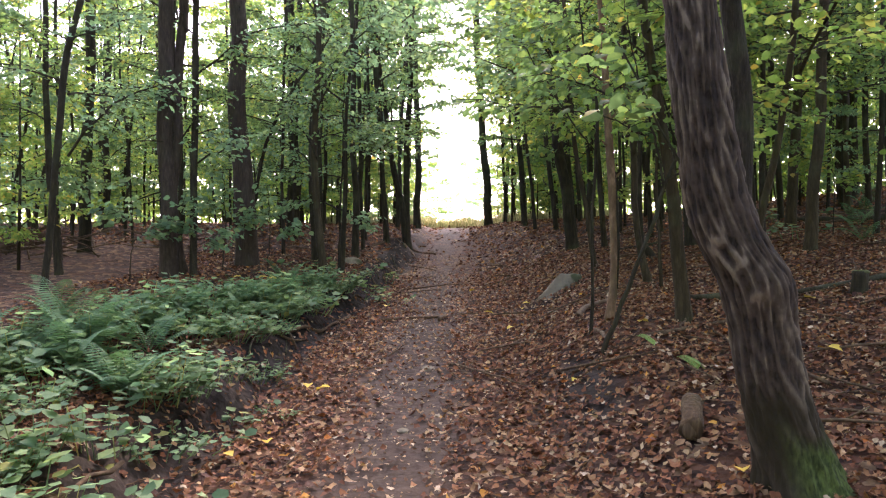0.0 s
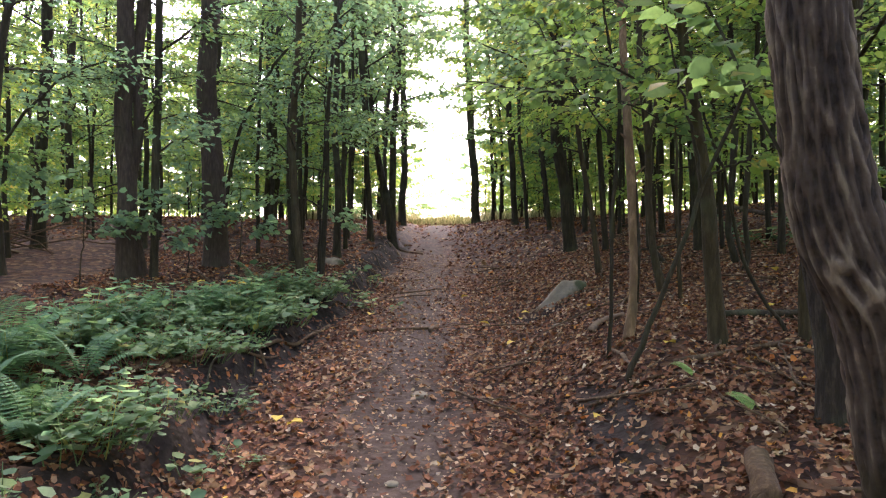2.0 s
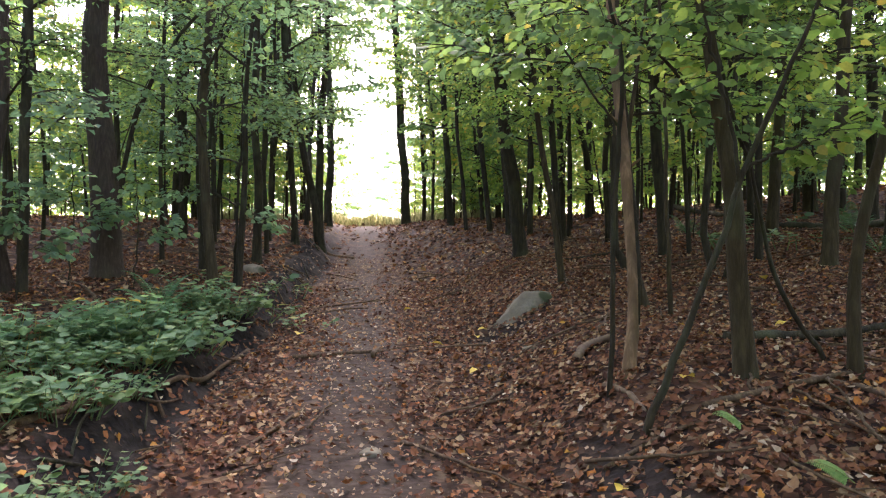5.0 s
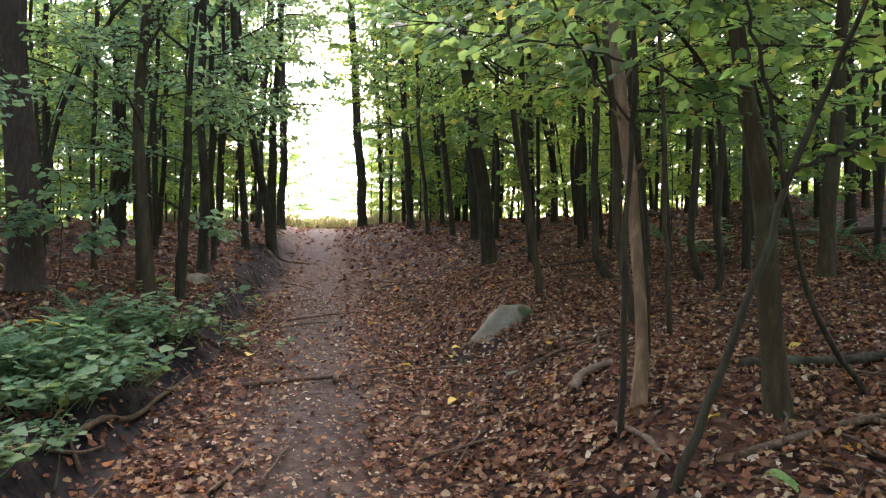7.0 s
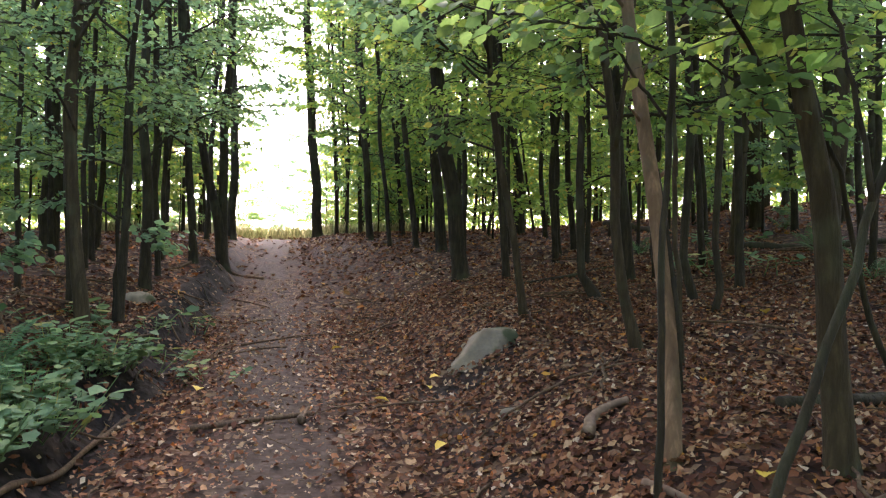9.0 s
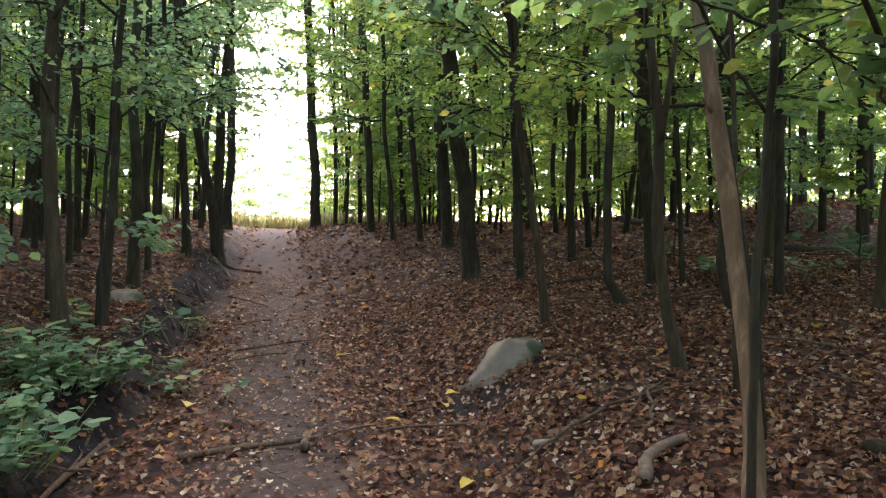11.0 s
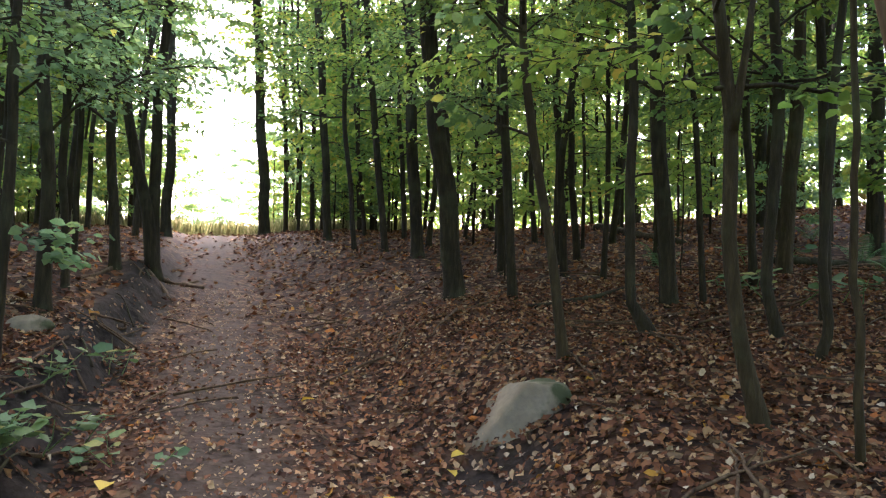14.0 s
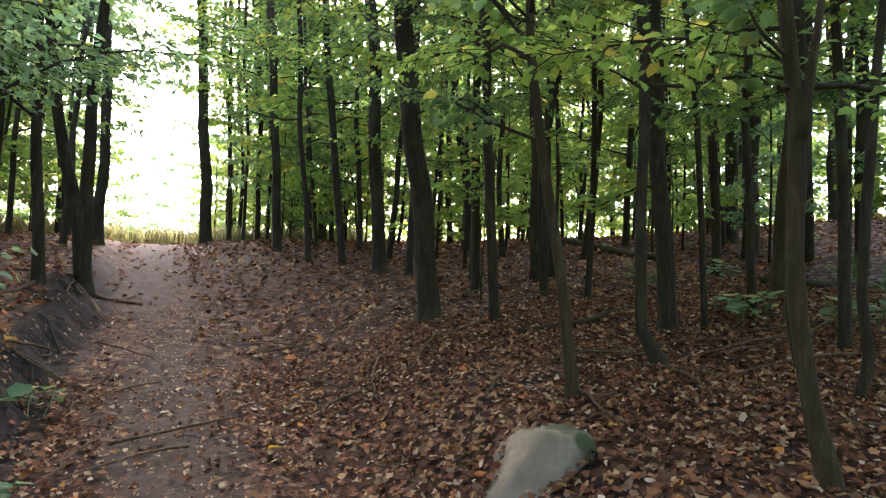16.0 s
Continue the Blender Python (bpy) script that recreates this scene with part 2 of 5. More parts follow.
def build_ground():
    xs = graded(-4.0, 6.5, 0.08, (-500, 500), 1.14)
    ys = graded(-1.0, 15.0, 0.08, (-120, 600), 1.1)
    gx, gy = np.meshgrid(xs, ys)
    z = ground_z(gx, gy)
    d = gx + 0.3 - 0.025 * np.clip(gy, -20, 40)
    near = (np.abs(gx) < 9) & (gy > -3) & (gy < 20)
    z = z + np.where(near, 0.012 * np.sin(13.1 * gx + 3 * np.sin(5.3 * gy)) * np.sin(11.7 * gy + 2 * np.sin(4.1 * gx)), 0)
    band = np.exp(-((d + bank_foot(gy) + 0.16) / 0.3) ** 4) * (1 - smooth(16, 19, gy)) * (gy > 0)
    z = z + band * (0.035 * np.sin(7.3 * gy + 5 * gx) * np.sin(9.1 * gx - 3.3 * gy) + 0.03 * np.sin(17 * gy + 11 * gx + 2 * np.sin(6 * gy)) * np.sin(19 * gx - 8 * gy) + 0.012 * np.random.RandomState(3).randn(*gx.shape))
    verts = np.stack([gx, gy, z], -1).reshape(-1, 3)
    ny, nx = gx.shape
    i = np.arange(ny * nx).reshape(ny, nx)
    faces = np.stack([i[:-1, :-1], i[:-1, 1:], i[1:, 1:], i[1:, :-1]], -1).reshape(-1, 4)
    me = mesh_of("ground", verts, faces, ground_material())
    bare = np.exp(-((d + 0.15) / 0.58) ** 2) * (1 - 0.3 * smooth(9, 15, gy)) * (1 - smooth(22, 27, gy)) * 0.64
    bare = np.maximum(bare, 0.9 * np.exp(-((d + bank_foot(gy) + 0.14) / 0.28) ** 4) * (1 - smooth(15, 18, gy)))
    bare = np.maximum(bare, 0.4 * np.exp(-((d - 0.95) / 0.35) ** 2) * (1 - smooth(11, 13, gy)))
    # Dark ground right of the path and at the boulder's foot.
    dark_ground = np.maximum(0.8 * np.exp(-(((gx - 1.0) / 0.22) ** 2 + ((gy - 5.1) / 0.9) ** 2) ** 2), 0.7 * np.exp(-(((gx - 1.15) / 0.35) ** 2 + ((gy - 8.75) / 0.3) ** 2) ** 2))
    # The bank face: dark earth with its shade put into the colour.
    dark_ground = np.maximum(dark_ground, np.exp(-((d + bank_foot(gy) + 0.14) / 0.27) ** 4) * (0.55 + 0.45 * smooth(3.5, 6, gy)) * (1 - smooth(16, 19, gy)))
    bare = np.maximum(bare, 0.75 * dark_ground * (gx > 0))
    a = me.attributes.new("loam_shade", "FLOAT", "POINT")
    a.data.foreach_set("value", dark_ground.astype(np.float32).ravel())
    a = me.attributes.new("bare", "FLOAT", "POINT")
    a.data.foreach_set("value", bare.astype(np.float32).ravel())
    g = smooth(25.5, 28.0, gy - 0.4 * np.sin(gx)) * (1 - smooth(6, 12, np.abs(gx - 0.5) - 0.5 * np.clip(gy - 30, 0, 500)))
    a = me.attributes.new("meadow", "FLOAT", "POINT")
    a.data.foreach_set("value", g.astype(np.float32).ravel())
    return tagged(new("ground", me), "brown leaf-strewn forest floor with a worn earth path", "ground", kind="structure")


build_ground()


# ---- tubes and leaves ----
def tube(path, radii, seg=9, knots=0.0, seed=0, cap=True):
    """A closed round stem along path; knots: unevenness."""
    path, radii = np.asarray(path, float), np.asarray(radii, float)
    rng = np.random.RandomState(seed)
    t = np.gradient(path, axis=0)
    t /= np.linalg.norm(t, axis=1)[:, None] + 1e-9
    ref = np.array([1.0, 0.13, 0.0]) if abs(t[0][0]) < 0.9 else np.array([0.0, 1.0, 0.1])
    u = np.cross(t, ref)
    u /= np.linalg.norm(u, axis=1)[:, None]
    w = np.cross(t, u)
    ang = np.linspace(0, 2 * np.pi, seg, endpoint=False)
    n = len(path)
    bump = 1 + knots * (np.sin(ang[None] * 2 + rng.rand() * 6 + np.linspace(0, 5, n)[:, None]) * 0.6 + np.sin(ang[None] * 3 + np.linspace(0, 9, n)[:, None] + rng.rand() * 6) * 0.5 + rng.randn(n, seg) * 0.25)
    ring = path[:, None] + radii[:, None, None] * bump[..., None] * (np.cos(ang)[None, :, None] * u[:, None] + np.sin(ang)[None, :, None] * w[:, None])
    verts = ring.reshape(-1, 3)
    i = np.arange(n * seg).reshape(n, seg)
    j = np.roll(i, -1, axis=1)
    quads = np.stack([i[:-1], j[:-1], j[1:], i[1:]], -1).reshape(-1, 4)
    tri_quads = quads
    if cap:
        verts = np.vstack([verts, path[0], path[-1]])
        a, b = n * seg, n * seg + 1
        low = np.stack([j[0], i[0], np.full(seg, a), np.full(seg, a)], -1)
        top = np.stack([i[-1], j[-1], np.full(seg, b), np.full(seg, b)], -1)
        tris = np.vstack([low[:, :3], top[:, :3]])
        q = np.vstack([quads[:, [0, 1, 2]], quads[:, [0, 2, 3]], tris])
        return verts, q
    return verts, np.vstack([tri_quads[:, [0, 1, 2]], tri_quads[:, [0, 2, 3]]])


def join(parts):
    vs, fs, k = [], [], 0
    for v, f in parts:
        vs.append(v)
        fs.append(np.asarray(f) + k)
        k += len(v)
    return np.vstack(vs), np.vstack(fs)


def curve_points(pts, n):
    """A smooth run of n points through a few."""
    pts = np.asarray(pts, float)
    s = np.r_[0, np.cumsum(np.linalg.norm(np.diff(pts, axis=0), axis=1))]
    q = np.linspace(0, s[-1], n)
    out = np.stack([np.interp(q, s, pts[:, k]) for k in range(pts.shape[1])], -1)
    for _ in range(max(1, n // 10)):
        out[1:-1] = 0.25 * out[:-2] + 0.5 * out[1:-1] + 0.25 * out[2:]
    return out


def leaves(at, along, normal, length, width, fold=0.25, pointed=True):
    """Folded leaves, one for each row: four triangles each, joined at the midrib."""
    along = along / (np.linalg.norm(along, axis=1)[:, None] + 1e-9)
    side = np.cross(normal, along)
    side /= np.linalg.norm(side, axis=1)[:, None] + 1e-9
    up = np.cross(along, side)
    L, W = length[:, None], width[:, None]
    p0 = at
    p1 = at + along * L * 0.45 + up * L * 0.06
    p2 = at + along * L - up * L * 0.08
    lift = up * W * fold
    l1 = at + along * L * 0.33 + side * W * 0.5 + lift
    r1 = at + along * L * 0.33 - side * W * 0.5 + lift
    l2 = at + along * L * 0.72 + side * W * 0.36 + lift * 0.5
    r2 = at + along * L * 0.72 - side * W * 0.36 + lift * 0.5
    v = np.stack([p0, l1, l2, p2, r2, r1, p1], 1).reshape(-1, 3)
    k = np.arange(len(at))[:, None] * 7
    f = np.concatenate([k + np.array(t) for t in ([0, 6, 1], [6, 2, 1], [6, 3, 2], [0, 5, 6], [6, 5, 4], [6, 4, 3])], 0)
    return v, f


def crown_leaves(at, along, normal, length, width):
    """Slightly cupped pointed leaves of four triangles."""
    along = along / (np.linalg.norm(along, axis=1)[:, None] + 1e-9)
    side = np.cross(normal, along)
    side /= np.linalg.norm(side, axis=1)[:, None] + 1e-9
    up = np.cross(along, side)
    L, W = length[:, None], width[:, None]
    l1 = at + along * L * 0.3 + side * W * 0.46 + up * W * 0.14
    r1 = at + along * L * 0.3 - side * W * 0.46 + up * W * 0.02
    l2 = at + along * L * 0.7 + side * W * 0.4 + up * W * 0.05
    r2 = at + along * L * 0.7 - side * W * 0.4 + up * W * 0.1
    v = np.stack([at, l1, l2, at + along * L - up * L * 0.1, r2, r1], 1).reshape(-1, 3)
    k = np.arange(len(at))[:, None] * 6
    return v, np.concatenate([k + np.array(t) for t in ([0, 5, 1], [1, 5, 4], [1, 4, 2], [2, 4, 3])], 0)


def lobed_leaves(rng, at, along, normal, length, width, curl=0.12):
    """Curled leaves with lobes: six triangles round the middle of each."""
    along = along / (np.linalg.norm(along, axis=1)[:, None] + 1e-9)
    side = np.cross(normal, along)
    side /= np.linalg.norm(side, axis=1)[:, None] + 1e-9
    up = np.cross(along, side)
    n = len(at)
    pts = [at + along * (length * 0.45)[:, None]]
    for fx, fy in ((0.0, 0.0), (0.3, 0.5), (0.66, 0.44), (1.0, 0.04), (0.68, -0.46), (0.28, -0.5)):
        jx, jy, jz = 0.07 * rng.randn(n), 0.1 * rng.randn(n), curl * rng.randn(n) * 0.6 + curl * 0.5
        pts.append(at + along * (length * (fx + jx))[:, None] + side * (width * (fy + jy))[:, None] + up * (length * jz)[:, None])
    v = np.stack(pts, 1).reshape(-1, 3)
    k = np.arange(n)[:, None] * 7
    return v, np.concatenate([k + np.array((0, 1 + (q + 1) % 6, 1 + q)) for q in range(6)], 0)


def flat_leaves(at, along, normal, length, width):
    """Leaves of two triangles for what stays far off."""
    along = along / (np.linalg.norm(along, axis=1)[:, None] + 1e-9)
    side = np.cross(normal, along)
    side /= np.linalg.norm(side, axis=1)[:, None] + 1e-9
    up = np.cross(along, side)
    L, W = length[:, None], width[:, None]
    a, b = at, at + along * L - up * L * 0.1
    l = at + along * L * 0.45 + side * W * 0.5 + up * W * 0.2
    r = at + along * L * 0.45 - side * W * 0.5 + up * W * 0.2
    v = np.stack([a, l, b, r], 1).reshape(-1, 3)
    k = np.arange(len(at))[:, None] * 4
    return v, np.concatenate([k + np.array([0, 2, 1]), k + np.array([0, 3, 2])], 0)


def part(name, me, parent, label=""):
    ob = new(name, me)
    ob.parent = parent
    if name in ("foliage", "twigwork", "leaf_spray", "stalk"):
        ob["kind"] = "stuff"
    if label:
        ob["label"] = label
    return ob


# ---- crowns: limbs with layered sprays of leaves, built once and shared ----
def spray(rng, path, first, twigs, reach, per_twig, fine, stems):
    """Leaf stalk places and directions on the twigs of one limb, from the share first of its length outward."""
    path = np.asarray(path, float)
    s = np.linspace(0, 1, len(path))
    at, along = [], []
    for tw in np.linspace(first, 1.0, twigs):
        base = np.array([np.interp(tw, s, path[:, c]) for c in range(3)])
        ahead = np.array([np.interp(min(1, tw + 0.05), s, path[:, c]) - np.interp(tw - 0.1, s, path[:, c]) for c in range(3)])
        az = math.atan2(ahead[1], ahead[0])
        for sgn in (-1, 1):
            if rng.rand() < 0.12:
                continue
            turn = az + sgn * (0.5 + 0.7 * rng.rand()) * (1.15 - 0.5 * tw)
            e = np.array([math.cos(turn), math.sin(turn), -0.4 + 0.75 * rng.rand()])
            tl = (0.22 + 0.4 * rng.rand()) * (1.1 - 0.5 * tw) * reach
            if fine:
                stems.append(tube([base, base + e * tl * 0.5, base + e * tl], [0.004, 0.003, 0.001], 3, cap=False))
            n = per_twig
            q = (np.arange(n) + rng.rand(n)) / n
            alt = np.where(np.arange(n) % 2, 1, -1) * (0.5 + 0.6 * rng.rand(n))
            at.append(base + e * (q * tl)[:, None] + rng.randn(n, 3) * 0.03)
            ca, sa = np.cos(alt), np.sin(alt)
            along.append(np.stack([e[0] * ca - e[1] * sa, e[0] * sa + e[1] * ca, e[2] - 0.35 * rng.rand(n) - 0.1], -1))
    return at, along


def foliage(rng, at, along, leaf, fine, cupped=True):
    at, along = np.vstack(at), np.vstack(along)
    n = len(at)
    tilt = 0.9 if fine else 1.5
    normal = np.stack([rng.randn(n) * tilt, rng.randn(n) * tilt, np.ones(n)], -1)
    length = leaf * (0.65 + 0.6 * rng.rand(n))
    return (crown_leaves if fine and cupped else flat_leaves)(at, along, normal, length, length * (0.58 + 0.22 * rng.rand(n)))


def crown_kind(seed, low, high, reach, limbs, leaf, per_twig, mat, wood, fine=True, name="crown", cupped=True):
    """The limbs, each a mesh, and the leaves of one kind of crown; far kinds hold wood and leaves in one mesh."""
    rng = np.random.RandomState(seed)
    made, at, along, far = [], [], [], []
    for k in range(limbs):
        h = low + (high - low) * (k + rng.rand()) / limbs
        az = k * 2.4 + rng.rand() * 1.2
        r = reach * (0.55 + 0.6 * rng.rand()) * (1 - 0.45 * ((h - low) / max(0.1, high - low)) ** 2)
        rise = 0.05 + 0.95 * rng.rand()
        d = np.array([math.cos(az), math.sin(az), 0])
        s = np.linspace(0, 1, 7)
        bend = np.cross(d, (0, 0, 1)) * (rng.rand() - 0.5) * 0.5
        path = np.array([0, 0, h]) + d * (s * r)[:, None] + bend * (s ** 2 * r)[:, None] + np.array([0, 0, 1]) * (rise * r * (s - 0.55 * s ** 2))[:, None]
        path[1:-1] += rng.randn(5, 3) * 0.02 * r
        stems = [tube(path, 0.004 + 0.0075 * r * (1 - s) ** 0.8, 5, cap=False)]
        a, b = spray(rng, path, 0.22, int(4 + 7 * r), min(1.0, r), per_twig, fine, stems)
        at += a
        along += b
        if fine:
            made.append(mesh_of("limb", *join(stems), wood))
        else:
            far += stems
    v, f = foliage(rng, at, along, leaf, fine, cupped)
    if fine:
        return made, mesh_of(name, v, f, mat, False)
    wv, wf = join(far)
    me = mesh_of(name, np.vstack([v, wv]), np.vstack([f, wf + len(v)]), mat, False)
    me.materials.append(wood)
    me.polygons.foreach_set("material_index", np.r_[np.zeros(len(f), np.int32), np.ones(len(wf), np.int32)])
    return [], me


NEAR_CROWNS = [crown_kind(11 + k, 1.6, 5.0, 1.45, 14, 0.078, 9, m, BARK_DARK) for k, m in enumerate((LEAF_GREEN, LEAF_LIGHT, LEAF_GREEN, LEAF_LIGHT, LEAF_COOL))]
MID_CROWNS = [crown_kind(21 + k, 1.9, 7.0, 1.5, 18, 0.074, 8, m, BARK_DARK, cupped=False) for k, m in enumerate((LEAF_GREEN, LEAF_LIGHT, LEAF_LIGHT, LEAF_GREEN))]
LEFT_CROWNS = [crown_kind(31 + k, 1.3, 6.8, 1.35, 14, 0.068, 7, m, BARK_DARK, cupped=False) for k, m in enumerate((LEAF_COOL, LEAF_GREEN, LEAF_COOL))]
FAR_CROWNS = [crown_kind(51 + k, 0.7, 8.5, 1.8, 25, 0.125, 5, m, BARK_DARK, False) for k, m in enumerate((LEAF_LIGHT, LEAF_GREEN, LEAF_LIGHT, LEAF_COOL))]
BUSH_CROWNS = [crown_kind(61 + k, 0.3, 3.2, 1.1, 15, 0.085, 8, m, BARK_DARK, False) for k, m in enumerate((LEAF_LIGHT, LEAF_GREEN, LEAF_COOL))]
TOP_CROWNS = [crown_kind(71 + k, 6.5, 13.0, 2.4, 12, 0.3, 4, m, BARK_DARK, False, "upper_crown") for k, m in enumerate((LEAF_GREEN, LEAF_LIGHT))]


def trunk_mesh(bends, radii, height, seed, mat, seg=12, yaw=0.0, knots=0.05, close=False):
    """bends: (height, sideways) pairs; sideways runs along the level direction yaw."""
    rng = np.random.RandomState(seed)
    hs, off = [b[0] for b in bends], [b[1] for b in bends]
    slope = (off[-1] - off[-2]) / max(0.3, hs[-1] - hs[-2]) if len(hs) > 1 else 0
    rs = list(radii)
    top = hs[-1]
    while top < height:
        step = min(2.0, height - top + 0.01)
        top += step
        slope *= 0.6
        hs.append(top)
        off.append(off[-1] + slope * step + rng.randn() * 0.06)
        rs.append(max(0.012, rs[-1] * (1 - 0.5 * step / max(2, height - top + 2.5))))
    z = np.r_[np.linspace(-0.12, 0.25, 5), np.linspace(0.4, 4.5, 22), np.linspace(5, height, 8)]
    if close:
        z = np.r_[np.linspace(-0.12, 3.0, 120), np.linspace(3.2, height, 16)]
    o = np.interp(z, hs, off)
    for _ in range(2):
        o[6:-1] = 0.25 * o[5:-2] + 0.5 * o[6:-1] + 0.25 * o[7:]
    r = np.interp(z, hs, rs)
    r = 0.9 * r * (1 + 0.38 * np.exp(-np.clip(z + 0.05, 0, 9) / 0.12))
    deep = 0.5 * rng.randn() * o * 0.3
    c, s = math.cos(radians(yaw)), math.sin(radians(yaw))
    path = np.stack([o * c - deep * s, o * s + deep * c, z], -1)
    path[5:, :2] += np.cumsum(rng.randn(len(z) - 5, 2), 0) * 0.003
    sway = smooth(0.2, 1.2, z) * min(0.03, 0.012 + 0.25 * rs[0] * rng.rand())
    for c in (0, 1):
        path[:, c] += sway * (np.sin(rng.uniform(1.2, 2.2) * z + rng.rand() * 6.28) + 0.5 * np.sin(rng.uniform(3, 5) * z + rng.rand() * 6.28))
    v, f = tube(path, r, seg, knots, seed)
    return mesh_of("trunk", v, f, mat), path


COUNT = [0]


def dress(root, crown, m):
    limbs, leaf = crown
    for me in limbs:
        part("limb", me, root).matrix_local = m
    part(leaf.name.split(".")[0], leaf, root).matrix_local = m


def tree(x, y, bends, radii, yaw=0.0, mat=None, crown=None, height=11.0, label="", top=False, turn=None, lift=0.0, group="young forest trees"):
    COUNT[0] += 1
    k = COUNT[0]
    rng = np.random.RandomState(900 + k)
    root = new("tree")
    root.empty_display_size = 0.2
    root.location = (x, y, gz(x, y))
    me, path = trunk_mesh(bends, radii, height, k, mat or BARK_DARK, 12, yaw)
    part("trunk", me, root)
    if crown is not None:
        spin = rng.rand() * 6.28 if turn is None else radians(turn)
        size = 0.85 + 0.35 * rng.rand()
        mid = path[np.argmin(np.abs(path[:, 2] - 2.5))]
        dress(root, crown, Matrix.Translation((mid[0], mid[1], lift)) @ Matrix.Rotation(spin, 4, "Z") @ Matrix.Diagonal((size, size, 1, 1)))
    if top:
        high = path[-1]
        dress(root, TOP_CROWNS[k % 2], Matrix.Translation((high[0], high[1], height - 12.5)) @ Matrix.Rotation(rng.rand() * 6.28, 4, "Z"))
    return tagged(root, label or "slender dark-barked young tree rising from leaf litter", "tree", group)

# ---- trees along the path ----
tree(2.14, 12.14, [(0.0, 0.0), (1.39, -0.15), (2.99, -0.3)], [0.12, 0.105, 0.094], -24, BARK_DARK, MID_CROWNS[0], 10.0, "dark oak-like trunk with a mossy flared base beside the path")
tree(2.65, 15.05, [(0.0, 0.0), (2.14, -0.12), (3.67, -0.24)], [0.105, 0.09, 0.083], -24, BARK_DARK, MID_CROWNS[1], 13.7)
tree(2.48, 16.19, [(0.0, 0.0), (1.83, -0.2), (3.94, -0.39)], [0.062, 0.058, 0.058], -24, BARK_DARK, MID_CROWNS[2], 13.4)
tree(2.04, 16.44, [(0.0, 0.0), (1.44, -0.15), (3.97, -0.33)], [0.046, 0.042, 0.042], -24, BARK_DARK, MID_CROWNS[3], 13.1)
tree(2.04, 18.79, [(0.0, 0.0), (2.53, -0.14), (4.57, -0.25)], [0.09, 0.08, 0.08], -24, BARK_DARK, MID_CROWNS[0], 12.8)
tree(-0.84, 14.84, [(0.0, 0.0), (0.71, -0.1), (2.02, -0.37), (3.03, -0.54)], [0.1, 0.085, 0.066, 0.056], -24, BARK_DARK, LEFT_CROWNS[2], 12.5, "dark forked tree on the brink of the bank", lift=1.5)
tree(-0.89, 20.69, [(0.0, 0.0), (0.73, -0.03), (1.79, 0.11), (3.06, 0.08), (4.66, -0.05)], [0.12, 0.115, 0.105, 0.098, 0.09], -24, BARK_DARK, LEFT_CROWNS[0], 12.2, "bent dark tree beside the bright opening", lift=1.6)
tree(-1.23, 14.18, [(0.0, 0.0), (1.52, -0.06), (2.95, -0.16)], [0.062, 0.056, 0.056], -24, BARK_DARK, LEFT_CROWNS[1], 11.9)
tree(2.59, 11.72, [(0.0, -0.0), (1.37, -0.08), (2.93, -0.2)], [0.051, 0.051, 0.046], -24, BARK_DARK, MID_CROWNS[0], 11.6)
tree(3.56, 12.43, [(0.0, 0.0), (1.04, -0.05), (2.55, 0.1), (3.15, 0.15)], [0.047, 0.047, 0.036, 0.036], -24, BARK_DARK, MID_CROWNS[1], 11.3)
tree(1.99, 9.63, [(-0.0, 0.0), (0.79, -0.1), (1.56, -0.21), (1.91, -0.25), (2.35, -0.33)], [0.044, 0.037, 0.037, 0.034, 0.03], -24, BARK_GREY, MID_CROWNS[2], 11.0, "slim sapling leaning over the mossy boulder")
tree(4.62, 16.46, [(0.0, 0.0), (1.35, 0.02), (2.46, -0.29), (4.16, -0.11)], [0.083, 0.078, 0.064, 0.055], -24, BARK_DARK, MID_CROWNS[3], 10.7)
tree(2.84, 9.83, [(0.0, 0.0), (0.26, -0.16), (0.98, -0.18), (1.75, -0.16), (2.53, -0.18)], [0.064, 0.042, 0.042, 0.038, 0.034], -24, BARK_DARK, MID_CROWNS[0], 10.4)
tree(3.65, 10.67, [(0.0, 0.0), (1.33, -0.09), (2.76, -0.2)], [0.089, 0.079, 0.07], -24, BARK_DARK, MID_CROWNS[1], 10.1)
tree(3.90, 10.52, [(0.0, 0.0), (0.86, -0.05), (2.03, -0.14), (2.74, -0.2)], [0.032, 0.028, 0.028, 0.023], -24, BARK_DARK, MID_CROWNS[2], 13.8)
tree(2.31, 8.19, [(0.0, 0.0), (0.51, -0.12), (0.99, -0.17), (1.36, -0.16), (1.9, -0.21), (2.1, -0.23)], [0.053, 0.043, 0.043, 0.043, 0.039, 0.036], -24, BARK_GREY, NEAR_CROWNS[3], 13.5)
tree(3.45, 8.87, [(0.0, -0.0), (0.2, 0.06), (0.66, -0.0), (1.22, 0.04), (2.0, 0.12)], [0.033, 0.036, 0.033, 0.036, 0.03], -24, BARK_DARK, MID_CROWNS[0], 13.2)
tree(7.14, 11.44, [(0.0, -0.0), (1.51, 0.0), (3.14, -0.06)], [0.083, 0.083, 0.07], -24, BARK_DARK, MID_CROWNS[1], 12.9)
tree(8.33, 12.49, [(0.0, -0.0), (1.9, -0.01), (3.44, 0.02)], [0.068, 0.064, 0.057], -24, BARK_DARK, MID_CROWNS[2], 12.6)
tree(5.72, 12.19, [(0.0, -0.0), (1.25, -0.06), (2.56, -0.13)], [0.058, 0.058, 0.055], -24, BARK_DARK, MID_CROWNS[3], 12.3)
